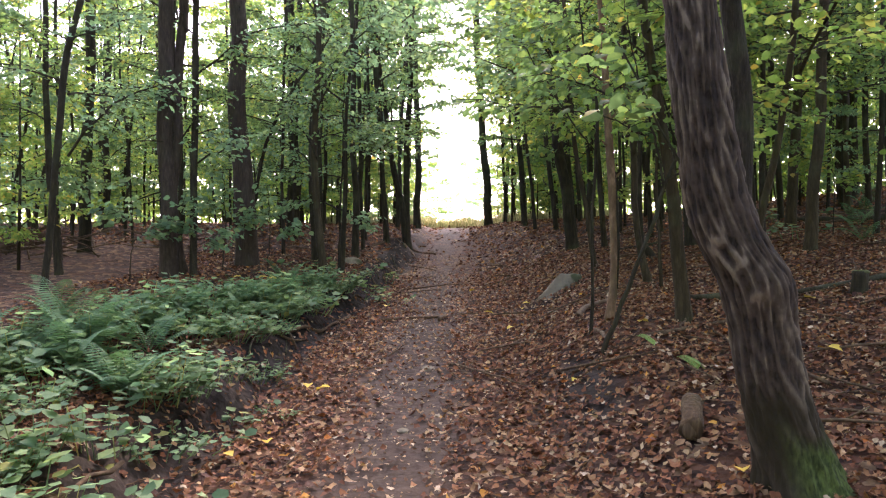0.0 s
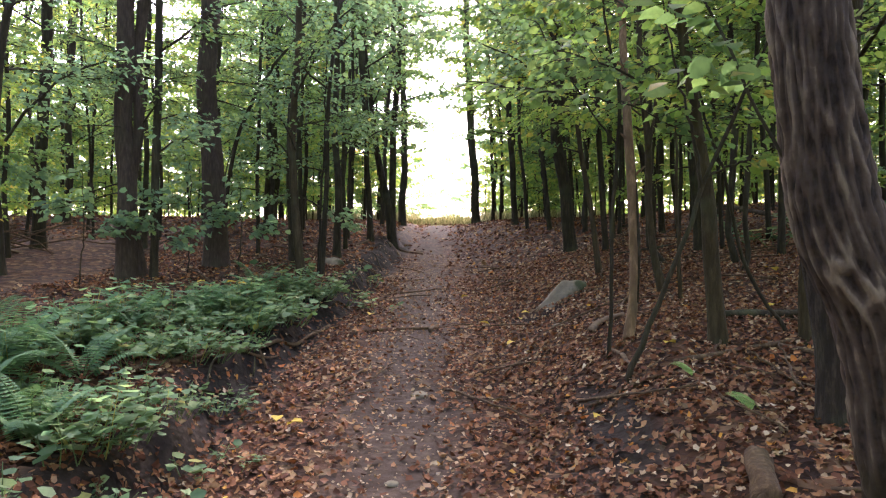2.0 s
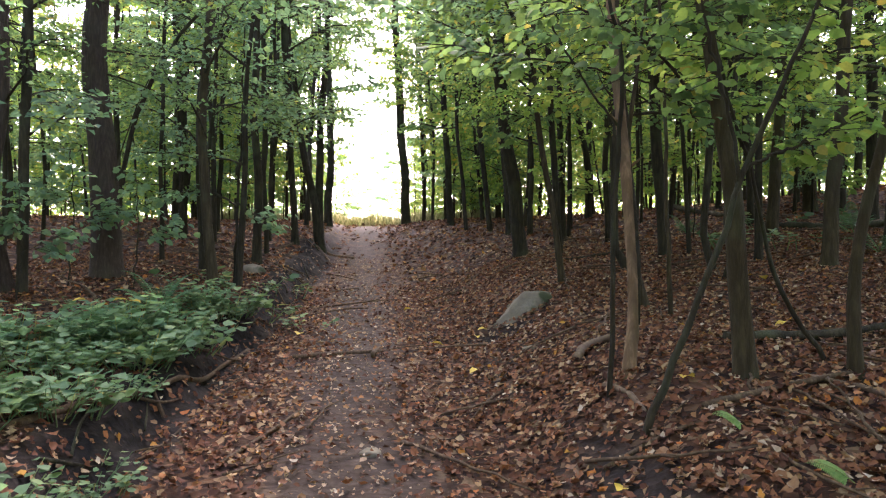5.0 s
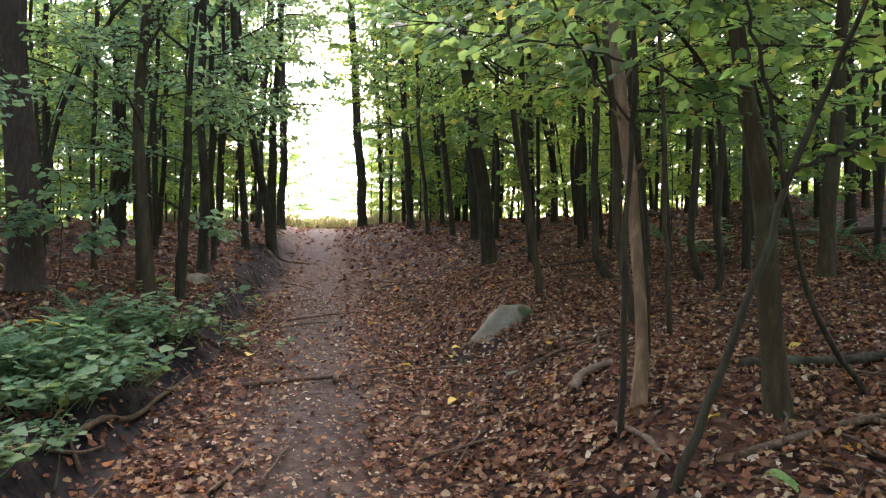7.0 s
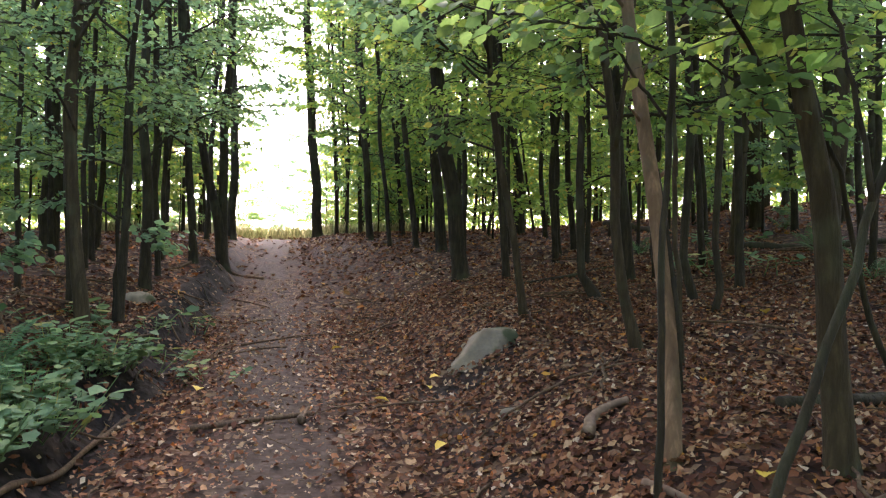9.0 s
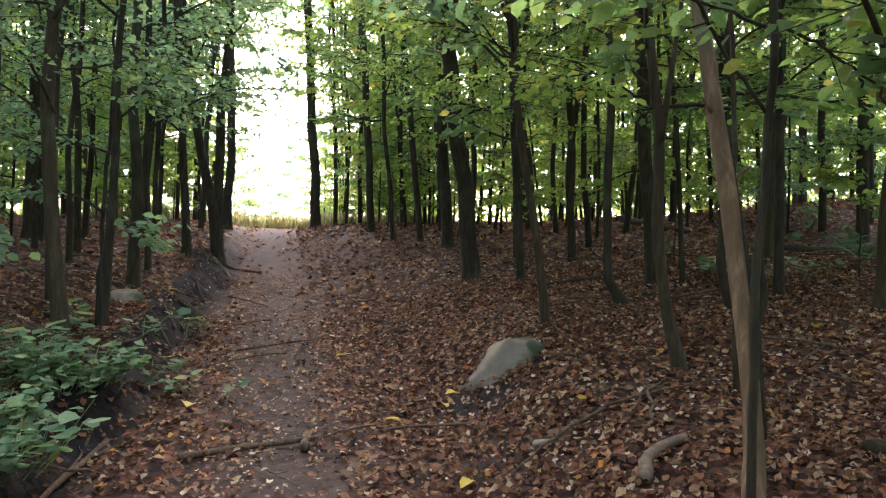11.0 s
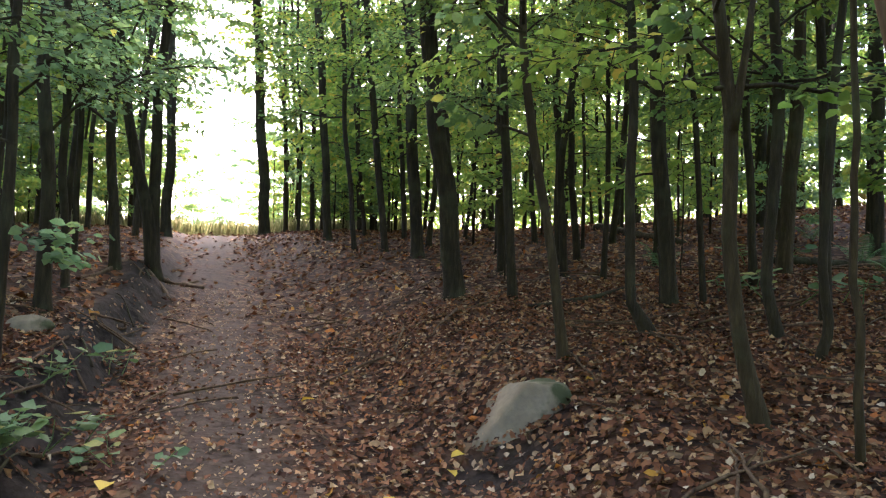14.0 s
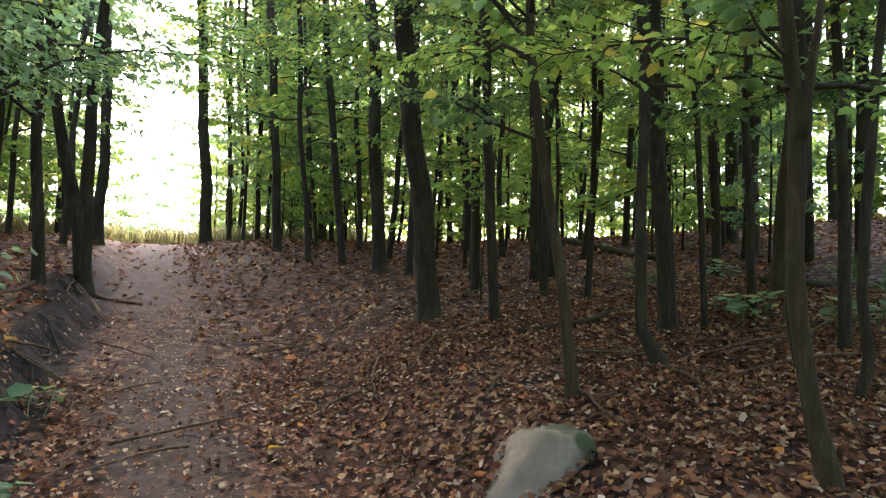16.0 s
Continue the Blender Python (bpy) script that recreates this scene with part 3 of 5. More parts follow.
tree(7.20, 12.16, [(0.0, 0.0), (1.89, -0.02), (3.3, -0.06)], [0.056, 0.052, 0.049], -24, BARK_DARK, MID_CROWNS[0], 12.0)
tree(3.58, 9.34, [(0.0, 0.0), (0.48, -0.12), (1.49, -0.04), (2.59, -0.08)], [0.048, 0.043, 0.048, 0.039], -14, BARK_DARK, MID_CROWNS[1], 11.7)
tree(-1.70, 9.69, [(0.0, 0.0), (1.0, -0.09), (1.82, -0.13), (2.26, -0.11)], [0.064, 0.053, 0.05, 0.046], -14, BARK_GREY, LEFT_CROWNS[1], 11.4)
tree(-1.57, 10.41, [(0.0, 0.0), (0.71, 0.05), (1.83, 0.09), (2.47, 0.11)], [0.05, 0.041, 0.033, 0.029], -14, BARK_DARK, LEFT_CROWNS[2], 11.1)
tree(-1.55, 11.88, [(-0.0, -0.0), (1.47, 0.01), (2.8, -0.02)], [0.069, 0.058, 0.053], -14, BARK_DARK, LEFT_CROWNS[0], 10.8)
tree(-1.21, 14.16, [(0.0, -0.0), (1.75, -0.12), (3.55, -0.22)], [0.06, 0.053, 0.05], -14, BARK_DARK, LEFT_CROWNS[1], 10.5)
tree(-2.38, 13.35, [(0.0, 0.0), (1.76, -0.04), (3.02, -0.12)], [0.044, 0.041, 0.037], -14, BARK_DARK, LEFT_CROWNS[2], 10.2)
tree(-1.64, 14.10, [(-0.0, -0.0), (1.54, 0.06), (3.31, 0.08)], [0.035, 0.035, 0.031], -14, BARK_DARK, LEFT_CROWNS[0], 13.9)
tree(1.99, 6.00, [(0.0, 0.0), (1.02, -0.08), (1.51, -0.18), (2.01, -0.22)], [0.069, 0.058, 0.051, 0.044], -15, BARK_GREY, NEAR_CROWNS[0], 13.6, "grey-brown young trunk with mossy foot")
tree(5.31, 11.02, [(0.0, -0.0), (1.49, 0.09), (2.53, 0.14)], [0.089, 0.076, 0.062], -15, BARK_GREY, MID_CROWNS[1], 13.3)
tree(4.63, 10.70, [(0.0, -0.0), (1.52, -0.07), (3.16, -0.04)], [0.045, 0.042, 0.039], -15, BARK_DARK, MID_CROWNS[2], 13.0)
tree(3.97, 13.28, [(0.0, 0.0), (2.1, -0.08), (3.79, -0.13)], [0.058, 0.054, 0.05], -15, BARK_DARK, MID_CROWNS[3], 12.7)
tree(4.35, 8.54, [(0.0, -0.0), (1.61, 0.13), (2.73, 0.21)], [0.083, 0.072, 0.061], -9, BARK_GREY, MID_CROWNS[0], 12.4)
tree(2.49, 5.74, [(0.0, -0.0), (0.58, -0.02), (1.35, 0.15)], [0.043, 0.037, 0.031], -9, BARK_GREY, NEAR_CROWNS[1], 12.1)
tree(7.40, 13.22, [(-0.0, -0.0), (1.73, -0.06), (3.66, -0.02)], [0.125, 0.115, 0.105], -9, BARK_GREY, MID_CROWNS[2], 11.8)
tree(-2.75, 9.71, [(0.0, 0.0), (1.45, -0.07), (2.85, -0.11)], [0.166, 0.144, 0.127], -9, BARK_PINE, None, 11.5, "thick straight brown pine trunk behind the fern bank")
tree(-1.99, 10.69, [(0.0, 0.0), (2.06, -0.08), (3.16, 0.06)], [0.064, 0.064, 0.058], -9, BARK_DARK, LEFT_CROWNS[0], 11.2)
tree(-1.55, 12.97, [(0.0, 0.0), (2.07, -0.05), (3.74, -0.08)], [0.041, 0.041, 0.037], -9, BARK_DARK, LEFT_CROWNS[1], 10.9)
tree(-3.23, 14.99, [(0.0, 0.0), (2.13, 0.03), (4.07, 0.06)], [0.087, 0.077, 0.068], -9, BARK_DARK, LEFT_CROWNS[2], 10.6)
tree(-3.44, 8.73, [(0.0, 0.0), (2.04, -0.05), (3.45, -0.08)], [0.118, 0.105, 0.098], 0, BARK_PINE, None, 10.3, "straight brown pine trunk behind the fern bank")
tree(-3.33, 8.85, [(0.0, 0.0), (0.71, -0.1), (2.77, -0.02), (3.48, 0.08)], [0.085, 0.064, 0.064, 0.064], 0, BARK_PINE, LEFT_CROWNS[1], 10.0)
tree(-3.16, 8.77, [(0.0, 0.0), (2.05, 0.03), (3.46, 0.08)], [0.049, 0.046, 0.042], 0, BARK_DARK, LEFT_CROWNS[2], 13.7)
tree(-4.21, 7.36, [(0.0, 0.0), (1.0, 0.08), (2.48, 0.22), (3.07, 0.38)], [0.041, 0.038, 0.038, 0.035], 0, BARK_DARK, LEFT_CROWNS[0], 13.4)
tree(-5.82, 11.33, [(0.0, 0.0), (1.77, 0.02), (4.05, 0.17)], [0.109, 0.091, 0.082], 0, BARK_DARK, LEFT_CROWNS[1], 13.1)
tree(-3.33, 15.03, [(0.0, -0.0), (2.59, 0.07), (5.01, 0.02)], [0.108, 0.096, 0.084], 0, BARK_DARK, LEFT_CROWNS[2], 12.8)
tree(-7.14, 14.70, [(0.0, -0.0), (2.48, 0.06), (4.85, 0.18)], [0.082, 0.076, 0.071], 0, BARK_DARK, LEFT_CROWNS[0], 12.5)
# trees on the crest, round the bright opening
tree(1.42, 24.6, [(0, 0), (2.5, -0.1), (5, -0.25)], [0.17, 0.15, 0.13], 0, BARK_DARK, FAR_CROWNS[1], 14, "dark trunk at the edge of the bright opening", lift=3.2)
tree(2.05, 25.2, [(0, 0), (3, -0.05)], [0.07, 0.06], 0, BARK_DARK, FAR_CROWNS[0], 10, lift=2.0)
tree(2.75, 25.0, [(0, 0), (3, -0.05)], [0.075, 0.065], 0, BARK_DARK, FAR_CROWNS[2], 11, lift=1.5)
tree(-0.86, 14.9, [(0, 0), (1.2, -0.02), (2.4, 0.0), (3.4, 0.1)], [0.1, 0.075, 0.066, 0.058], -24, BARK_DARK, LEFT_CROWNS[1], 10, "upright stem of a dark forked tree", lift=1.5)


tree(-1.35, 19.0, [(0, 0), (2, 0.1), (4, 0.25)], [0.06, 0.05, 0.045], 0, BARK_DARK, FAR_CROWNS[3], 10, lift=1.8)
tree(-1.5, 22.3, [(0, 0), (2, 0.0), (4, 0.1)], [0.07, 0.06, 0.05], 0, BARK_DARK, FAR_CROWNS[1], 11, lift=1.6)
tree(-2.1, 16.6, [(0, 0), (2, 0.1), (4, 0.2)], [0.05, 0.045, 0.04], 0, BARK_DARK, LEFT_CROWNS[0], 10, lift=0.6)
tree(3.4, 22.0, [(0, 0), (2, -0.1), (4, -0.1)], [0.07, 0.06, 0.05], 0, BARK_DARK, FAR_CROWNS[1], 11, lift=0.8)


def dead_twigs(x, y, count, seed):
    """Short dead side twigs on the lower trunk of a pine."""
    for root in [o for o in bpy.data.objects if o.name.startswith("tree") and o.parent is None]:
        if math.dist(root.location[:2], (x, y)) < 0.06:
            rng = np.random.RandomState(seed)
            for _ in range(count):
                a, h, ln = rng.rand() * 6.28, rng.uniform(0.9, 3.6), rng.uniform(0.3, 0.9)
                d = np.array([math.cos(a), math.sin(a), rng.uniform(-0.25, 0.25)])
                p = np.array([[-0.03 * h, 0, h] + d * ln * s + np.array([0, 0, -0.1 * s * s]) for s in np.linspace(0, 1, 6)])
                part("dead_branch", mesh_of("dead_branch", *tube(p, np.linspace(0.011, 0.003, 6), 5), BARK_DARK), root)


dead_twigs(-2.75, 9.71, 12, 1)
dead_twigs(-3.44, 8.73, 10, 2)
dead_twigs(-3.33, 8.85, 6, 3)


def gateway():
    """Trees whose boughs close over the bright opening, and leafy growth right beside it."""
    for k, (x, y, r, lift, tall) in enumerate(((-1.5, 26.4, 0.07, 4.6, 14), (2.3, 27.5, 0.08, 4.2, 14), (2.4, 25.9, 0.06, 1.4, 12), (3.3, 28.3, 0.06, 0.6, 12), (-2.2, 23.4, 0.055, 1.8, 12), (-2.5, 28.6, 0.06, 0.8, 12), (3.0, 25.0, 0.05, 0.4, 12), (4.2, 27.2, 0.06, 0.0, 12), (2.9, 30.5, 0.06, 0.6, 13), (5.3, 25.6, 0.05, 0.3, 12), (5.0, 30.0, 0.06, -0.2, 12), (2.1, 23.2, 0.045, 2.6, 12), (-1.75, 24.6, 0.05, 2.4, 12), (-3.2, 25.6, 0.05, 0.5, 12), (-3.9, 29.5, 0.06, 0.2, 12))):
        tree(x, y, [(0, 0), (2, 0.05), (4, 0.12 if x < 0 else -0.12)], [r, r * 0.9, r * 0.8], 0, BARK_DARK, FAR_CROWNS[(1, 0, 3, 2)[k % 4]], tall, "thin tree at the bright edge of the wood", lift=lift)


gateway()


def crest_trees():
    rng = np.random.RandomState(33)
    for k, (x, y) in enumerate(((3.0, 19.8), (4.0, 21.6), (4.6, 24.5), (3.9, 26.2), (5.2, 22.5), (5.8, 19.6), (6.6, 22.0), (-2.3, 20.5), (-3.4, 21.8), (-1.9, 25.5), (-3.0, 26.2))):
        r = rng.uniform(0.035, 0.065)
        lean = rng.randn() * 0.1
        tree(x, y, [(0, 0), (1.5, lean * 0.6), (3, lean * 1.3), (5, lean * 2)], [r * 1.1, r, r * 0.9, r * 0.8], rng.uniform(-60, 60), BARK_DARK, FAR_CROWNS[k % 3], rng.uniform(8, 11), "thin tree at the bright edge of the wood", lift=rng.uniform(-0.3, 0.5))


crest_trees()


# the furrowed tree that stands closest to the path
def near_tree():
    root = new("tree")
    root.location = (1.55, 3.12, gz(1.55, 3.12))
    k = 1.11
    hs = np.array((-0.12, 0.0, 0.18, 0.41, 0.63, 0.81, 0.96, 1.12, 1.3, 1.52, 1.74, 1.97, 2.6, 4.0, 8.0)) * k
    side = np.array((0.03, 0.0, -0.056, -0.123, -0.156, -0.18, -0.28, -0.335, -0.363, -0.39, -0.41, -0.43, -0.5, -0.6, -0.7)) * k
    thick = np.array((0.165, 0.15, 0.13, 0.12, 0.116, 0.137, 0.123, 0.11, 0.106, 0.102, 0.099, 0.095, 0.09, 0.08, 0.03)) * k
    z = np.r_[np.linspace(-0.1, 3.2, 330), np.linspace(3.3, 8.5, 14)]
    o, r = np.interp(z, hs, side), np.interp(z, hs, thick)
    for _ in range(60):
        o[1:330] = 0.25 * o[:329] + 0.5 * o[1:330] + 0.25 * o[2:331]
        r[1:330] = 0.25 * r[:329] + 0.5 * r[1:330] + 0.25 * r[2:331]
    seg = 110
    ang = np.linspace(0, 2 * np.pi, seg, endpoint=False)
    A, Z = np.meshgrid(ang, z)
    rng = np.random.RandomState(4)

    def waves(fa, fz, count):
        """Smooth irregular variation round and along the stem."""
        out = np.zeros_like(A)
        for _ in range(count):
            out += np.sin(rng.randint(1, fa + 1) * A * rng.choice((-1, 1)) + rng.uniform(0.3, 1) * fz * Z + rng.rand() * 6.28)
        return out / math.sqrt(count)

    warp, patch, grain = waves(3, 9, 6), waves(4, 12, 7), waves(40, 60, 14)
    one = np.sin(16 * A + 3.0 * Z + 3.4 * warp)
    two = np.sin(12 * A - 5.0 * Z + 4.2 * waves(3, 8, 6))
    three = np.sin(21 * A + 8 * Z + 3.0 * waves(4, 11, 6))
    ridge = np.clip(np.maximum(np.maximum(one - 0.3, two - 0.45), three - 0.7) + 0.28 * patch + 0.16 * grain, 0, 1)
    R = r[:, None] * (1 + 0.04 * np.sin(2 * A + 2.2 * Z) + 0.03 * np.sin(3 * A - 3.5 * Z + 1)) + 0.014 * ridge + 0.002 * grain
    R += 0.028 * np.exp(-((Z - 0.88) / 0.1) ** 2 - ((A - 4.6) / 0.6) ** 2)
    R *= 1 + 0.28 * np.exp(-np.clip(Z, 0, 9) / 0.12) * (0.6 + 0.4 * np.sin(5 * A))
    v = np.stack([o[:, None] + R * np.cos(A), R * np.sin(A), Z], -1).reshape(-1, 3)
    n = np.arange(len(z) * seg).reshape(len(z), seg)
    m = np.roll(n, -1, axis=1)
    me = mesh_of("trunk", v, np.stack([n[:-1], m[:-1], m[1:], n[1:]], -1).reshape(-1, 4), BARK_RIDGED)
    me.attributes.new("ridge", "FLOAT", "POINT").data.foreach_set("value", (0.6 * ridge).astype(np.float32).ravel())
    # Blotch strength: full low down, gone above 0.6 m.
    me.attributes.new("blotched", "FLOAT", "POINT").data.foreach_set("value", (1.2 * (1 - smooth(0.3, 0.6, Z))).astype(np.float32).ravel())
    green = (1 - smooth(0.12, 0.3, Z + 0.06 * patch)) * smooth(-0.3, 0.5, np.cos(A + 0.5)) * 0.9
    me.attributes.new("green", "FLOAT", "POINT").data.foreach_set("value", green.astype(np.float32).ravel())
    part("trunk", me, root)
    dress(root, NEAR_CROWNS[3], Matrix.Translation((-0.48, 0.1, 1.5)))
    return tagged(root, "crooked tree with deeply furrowed brown bark and mossy foot", "tree", "young forest trees")


near_tree()


def snag():
    root = new("dead_tree")
    root.location = (1.45, 6.42, gz(1.45, 6.42))
    h = np.r_[np.linspace(-0.1, 2.7, 42), np.linspace(2.85, 4.2, 8)]
    g = np.clip(h, -0.1, 2.7)
    path = np.stack([0.225 * g - 0.131 * g ** 2 + 0.025 * g ** 3 - 0.05 * (h - g), 0.287 * g - 0.014 * g ** 2 + 0.2 * (h - g), h], -1)
    rng = np.random.RandomState(5)
    path[4:, :2] += np.cumsum(rng.randn(len(h) - 4, 2), 0) * 0.002
    thick = np.interp(h, (-0.1, 0.05, 0.4, 1.2, 2.0, 2.8, 4.2), (0.062, 0.046, 0.038, 0.042, 0.036, 0.03, 0.012))
    me = mesh_of("trunk", *tube(path, thick, 18, 0.07, 5), BARK_SNAG)

    def on(z):
        return np.array([np.interp(z, h, path[:, c]) for c in range(3)])

    part("trunk", me, root)
    for z, out in ((1.32, (0.11, -0.02, 0.1)), (1.62, (-0.1, -0.03, 0.1)), (1.9, (0.12, 0.02, 0.15)), (2.3, (-0.14, 0.0, 0.12))):
        a, b = on(z), on(z) + np.array(out)
        v, f = tube([a, (a + b) / 2 + 0.01, b], [0.014, 0.011, 0.004], 7, 0.1, 3)
        part("branch_stub", mesh_of("branch_stub", v, f, BARK_SNAG), root)
    off = np.array((0.03, -0.03, 0))
    v, f = tube([on(0.3) + off, on(0.7) + off * 1.1, on(1.1) + off, on(1.4) + off], [0.006, 0.014, 0.012, 0.004], 7, 0.2, 6)
    part("bark_strip", mesh_of("bark_strip", v, f, BARK_DARK), root, "dark strip of remaining bark")
    return tagged(root, "pale barkless dead trunk leaning among saplings", "dead tree")


snag()
tree(2.0, 4.52, [(0, 0), (0.5, -0.03), (1.0, -0.09), (1.5, -0.13), (2.5, -0.22)], [0.1, 0.09, 0.082, 0.078, 0.07], 0, BARK_FURROWED, NEAR_CROWNS[2], 11, "straight dark furrowed trunk with a black mossy foot", lift=0.8)


# ---- woods around: trees further off ----
def opening(x, y):
    """Whether a place lies in the clearing that the path climbs to."""
    return (-3.2 < x < 3.0 + 0.02 * y and y < 27) or (y >= 27 and -2.4 - 0.1 * (y - 27) < x < 2.6 + 0.06 * (y - 27))


def woods():
    rng = np.random.RandomState(77)
    placed = []
    for _ in range(9000):
        if len(placed) >= 95:
            break
        x, y = rng.uniform(-21, 19), rng.uniform(-4, 33)
        if (2 < x < 10 and y > 19 and rng.rand() < 0.65) or (x < -3 and y > 10 and rng.rand() < 0.7):
            continue
        if opening(x, y) or (-7.5 < x < 7.5 and 3 < y < 13.5) or (y < 3 and abs(x) < 3.2):
            continue
        if any((x - a) ** 2 + (y - b) ** 2 < 1.4 for a, b in placed):
            continue
        placed.append((x, y))
        k = len(placed)
        r = 0.035 + 0.07 * rng.rand() ** 2 + (0.05 if rng.rand() < 0.15 else 0)
        lean = rng.randn() * 0.12
        near = y < 15 and abs(x) < 9 and y > 2
        kind = (MID_CROWNS[int(rng.randint(4))] if x > 0 else LEFT_CROWNS[int(rng.randint(3))]) if near else FAR_CROWNS[int(rng.choice(4, p=(0.4, 0.15, 0.4, 0.05) if x < -4 else (0.3, 0.25, 0.3, 0.15)))]
        tree(x, y, [(0, 0), (1.5, lean * 0.6 + rng.randn() * 0.04), (3, lean * 1.4), (4.5, lean * 2.2)], [r * 1.1, r, r * 0.9, r * 0.8], rng.uniform(-90, 90), BARK_DARK if rng.rand() < 0.7 else BARK_GREY, kind, 9 + 4 * rng.rand(), "thin forest tree among others further off", top=k % 7 == 0, lift=rng.uniform(-0.6, 0.8))




def unseen_woods():
    """The wood goes on unseen behind the walk, added to block sky light."""
    rng = np.random.RandomState(78)
    placed = []
    while len(placed) < 34:
        x, y = rng.uniform(-16, 16), rng.uniform(-20, -1.5)
        if abs(x) < 1.6 or any((x - a) ** 2 + (y - b) ** 2 < 3 for a, b in placed):
            continue
        placed.append((x, y))
        r, lean = rng.uniform(0.05, 0.12), rng.randn() * 0.1
        tree(x, y, [(0, 0), (1.5, lean * 0.6), (3, lean * 1.4), (4.5, lean * 2)], [r * 1.1, r, r * 0.9, r * 0.8], rng.uniform(-90, 90), BARK_DARK, TOP_CROWNS[len(placed) % 2], rng.uniform(10, 13), "unseen forest tree added behind the walk to block sky light", top=True, lift=-4.5)


unseen_woods()
woods()


def bush(x, y, kind, size, spin, label):
    root = new("bush")
    root.location = (x, y, gz(x, y))
    v, f = tube([(0, 0, -0.1), (0.02, 0.0, 1.0), (0.0, 0.03, 3.0)], [0.022, 0.017, 0.006], 6)
    part("stem", mesh_of("stem", v, f, BARK_DARK), root)
    dress(root, kind, Matrix.Rotation(spin, 4, "Z") @ Matrix.Diagonal((size, size, size, 1)))
    return tagged(root, label, "bush", "undergrowth of the wood")


SLIM_CROWNS = [crown_kind(91 + k, 1.3, 5.5, 0.85, 11, 0.07, 8, m, BARK_DARK, cupped=False) for k, m in enumerate((LEAF_GREEN, LEAF_LIGHT))]


def thin_poles():
    rng = np.random.RandomState(15)
    spots = [(-4.9, 8.9), (-5.6, 10.2), (-4.4, 11.6), (-6.6, 12.4), (-3.6, 12.7), (-5.2, 13.1), (-7.1, 9.6), (-4.0, 10.3), (-2.6, 11.2), (-2.3, 12.6), (-6.2, 8.1), (4.9, 12.6), (5.6, 9.3), (6.9, 12.9), (4.3, 13.4), (3.3, 13.6), (7.3, 9.0), (6.3, 7.9), (5.1, 7.3), (3.0, 12.9), (3.6, 14.4), (4.6, 15.2), (5.4, 14.3), (6.3, 15.4), (3.2, 16.2), (4.1, 16.9), (4.2, 9.5), (3.8, 12.0), (7.0, 10.8), (2.9, 14.6), (-3.0, 14.0), (-3.9, 13.6), (-2.7, 15.3), (-4.6, 15.0)]
    for k, (x, y) in enumerate(spots):
        r = rng.uniform(0.025, 0.05)
        lean = rng.randn() * 0.1
        tree(x, y, [(0, 0), (1.2, lean * 0.5 + rng.randn() * 0.05), (2.4, lean * 1.1), (4, lean * 1.6)], [r * 1.15, r, r * 0.9, r * 0.75], rng.uniform(-60, 60), BARK_DARK, SLIM_CROWNS[k % 2], rng.uniform(6, 9), "thin dark pole-like young tree")


thin_poles()


def more_poles():
    """Thin leafy poles scattered through the wood on both sides."""
    rng = np.random.RandomState(16)
    taken = [o.location[:2] for o in bpy.data.objects if o.parent is None and o.name.startswith("tree")]
    count = 0
    while count < 60:
        x, y = rng.uniform(-9, 11), rng.uniform(10, 21)
        if opening(x, y) or -3.4 < x < 3.4 or any((x - a) ** 2 + (y - b) ** 2 < 0.25 for a, b in taken):
            continue
        taken.append((x, y))
        r, lean = rng.uniform(0.02, 0.042), rng.randn() * 0.22
        tree(x, y, [(0, 0), (1.2, lean * 0.4 + rng.randn() * 0.06), (2.4, lean), (4, lean * 1.9)], [r * 1.15, r, r * 0.9, r * 0.75], rng.uniform(-60, 60), BARK_DARK, SLIM_CROWNS[count % 2], rng.uniform(6, 9), "thin dark pole-like young tree", lift=rng.uniform(-0.5, 0.3))
        count += 1


more_poles()


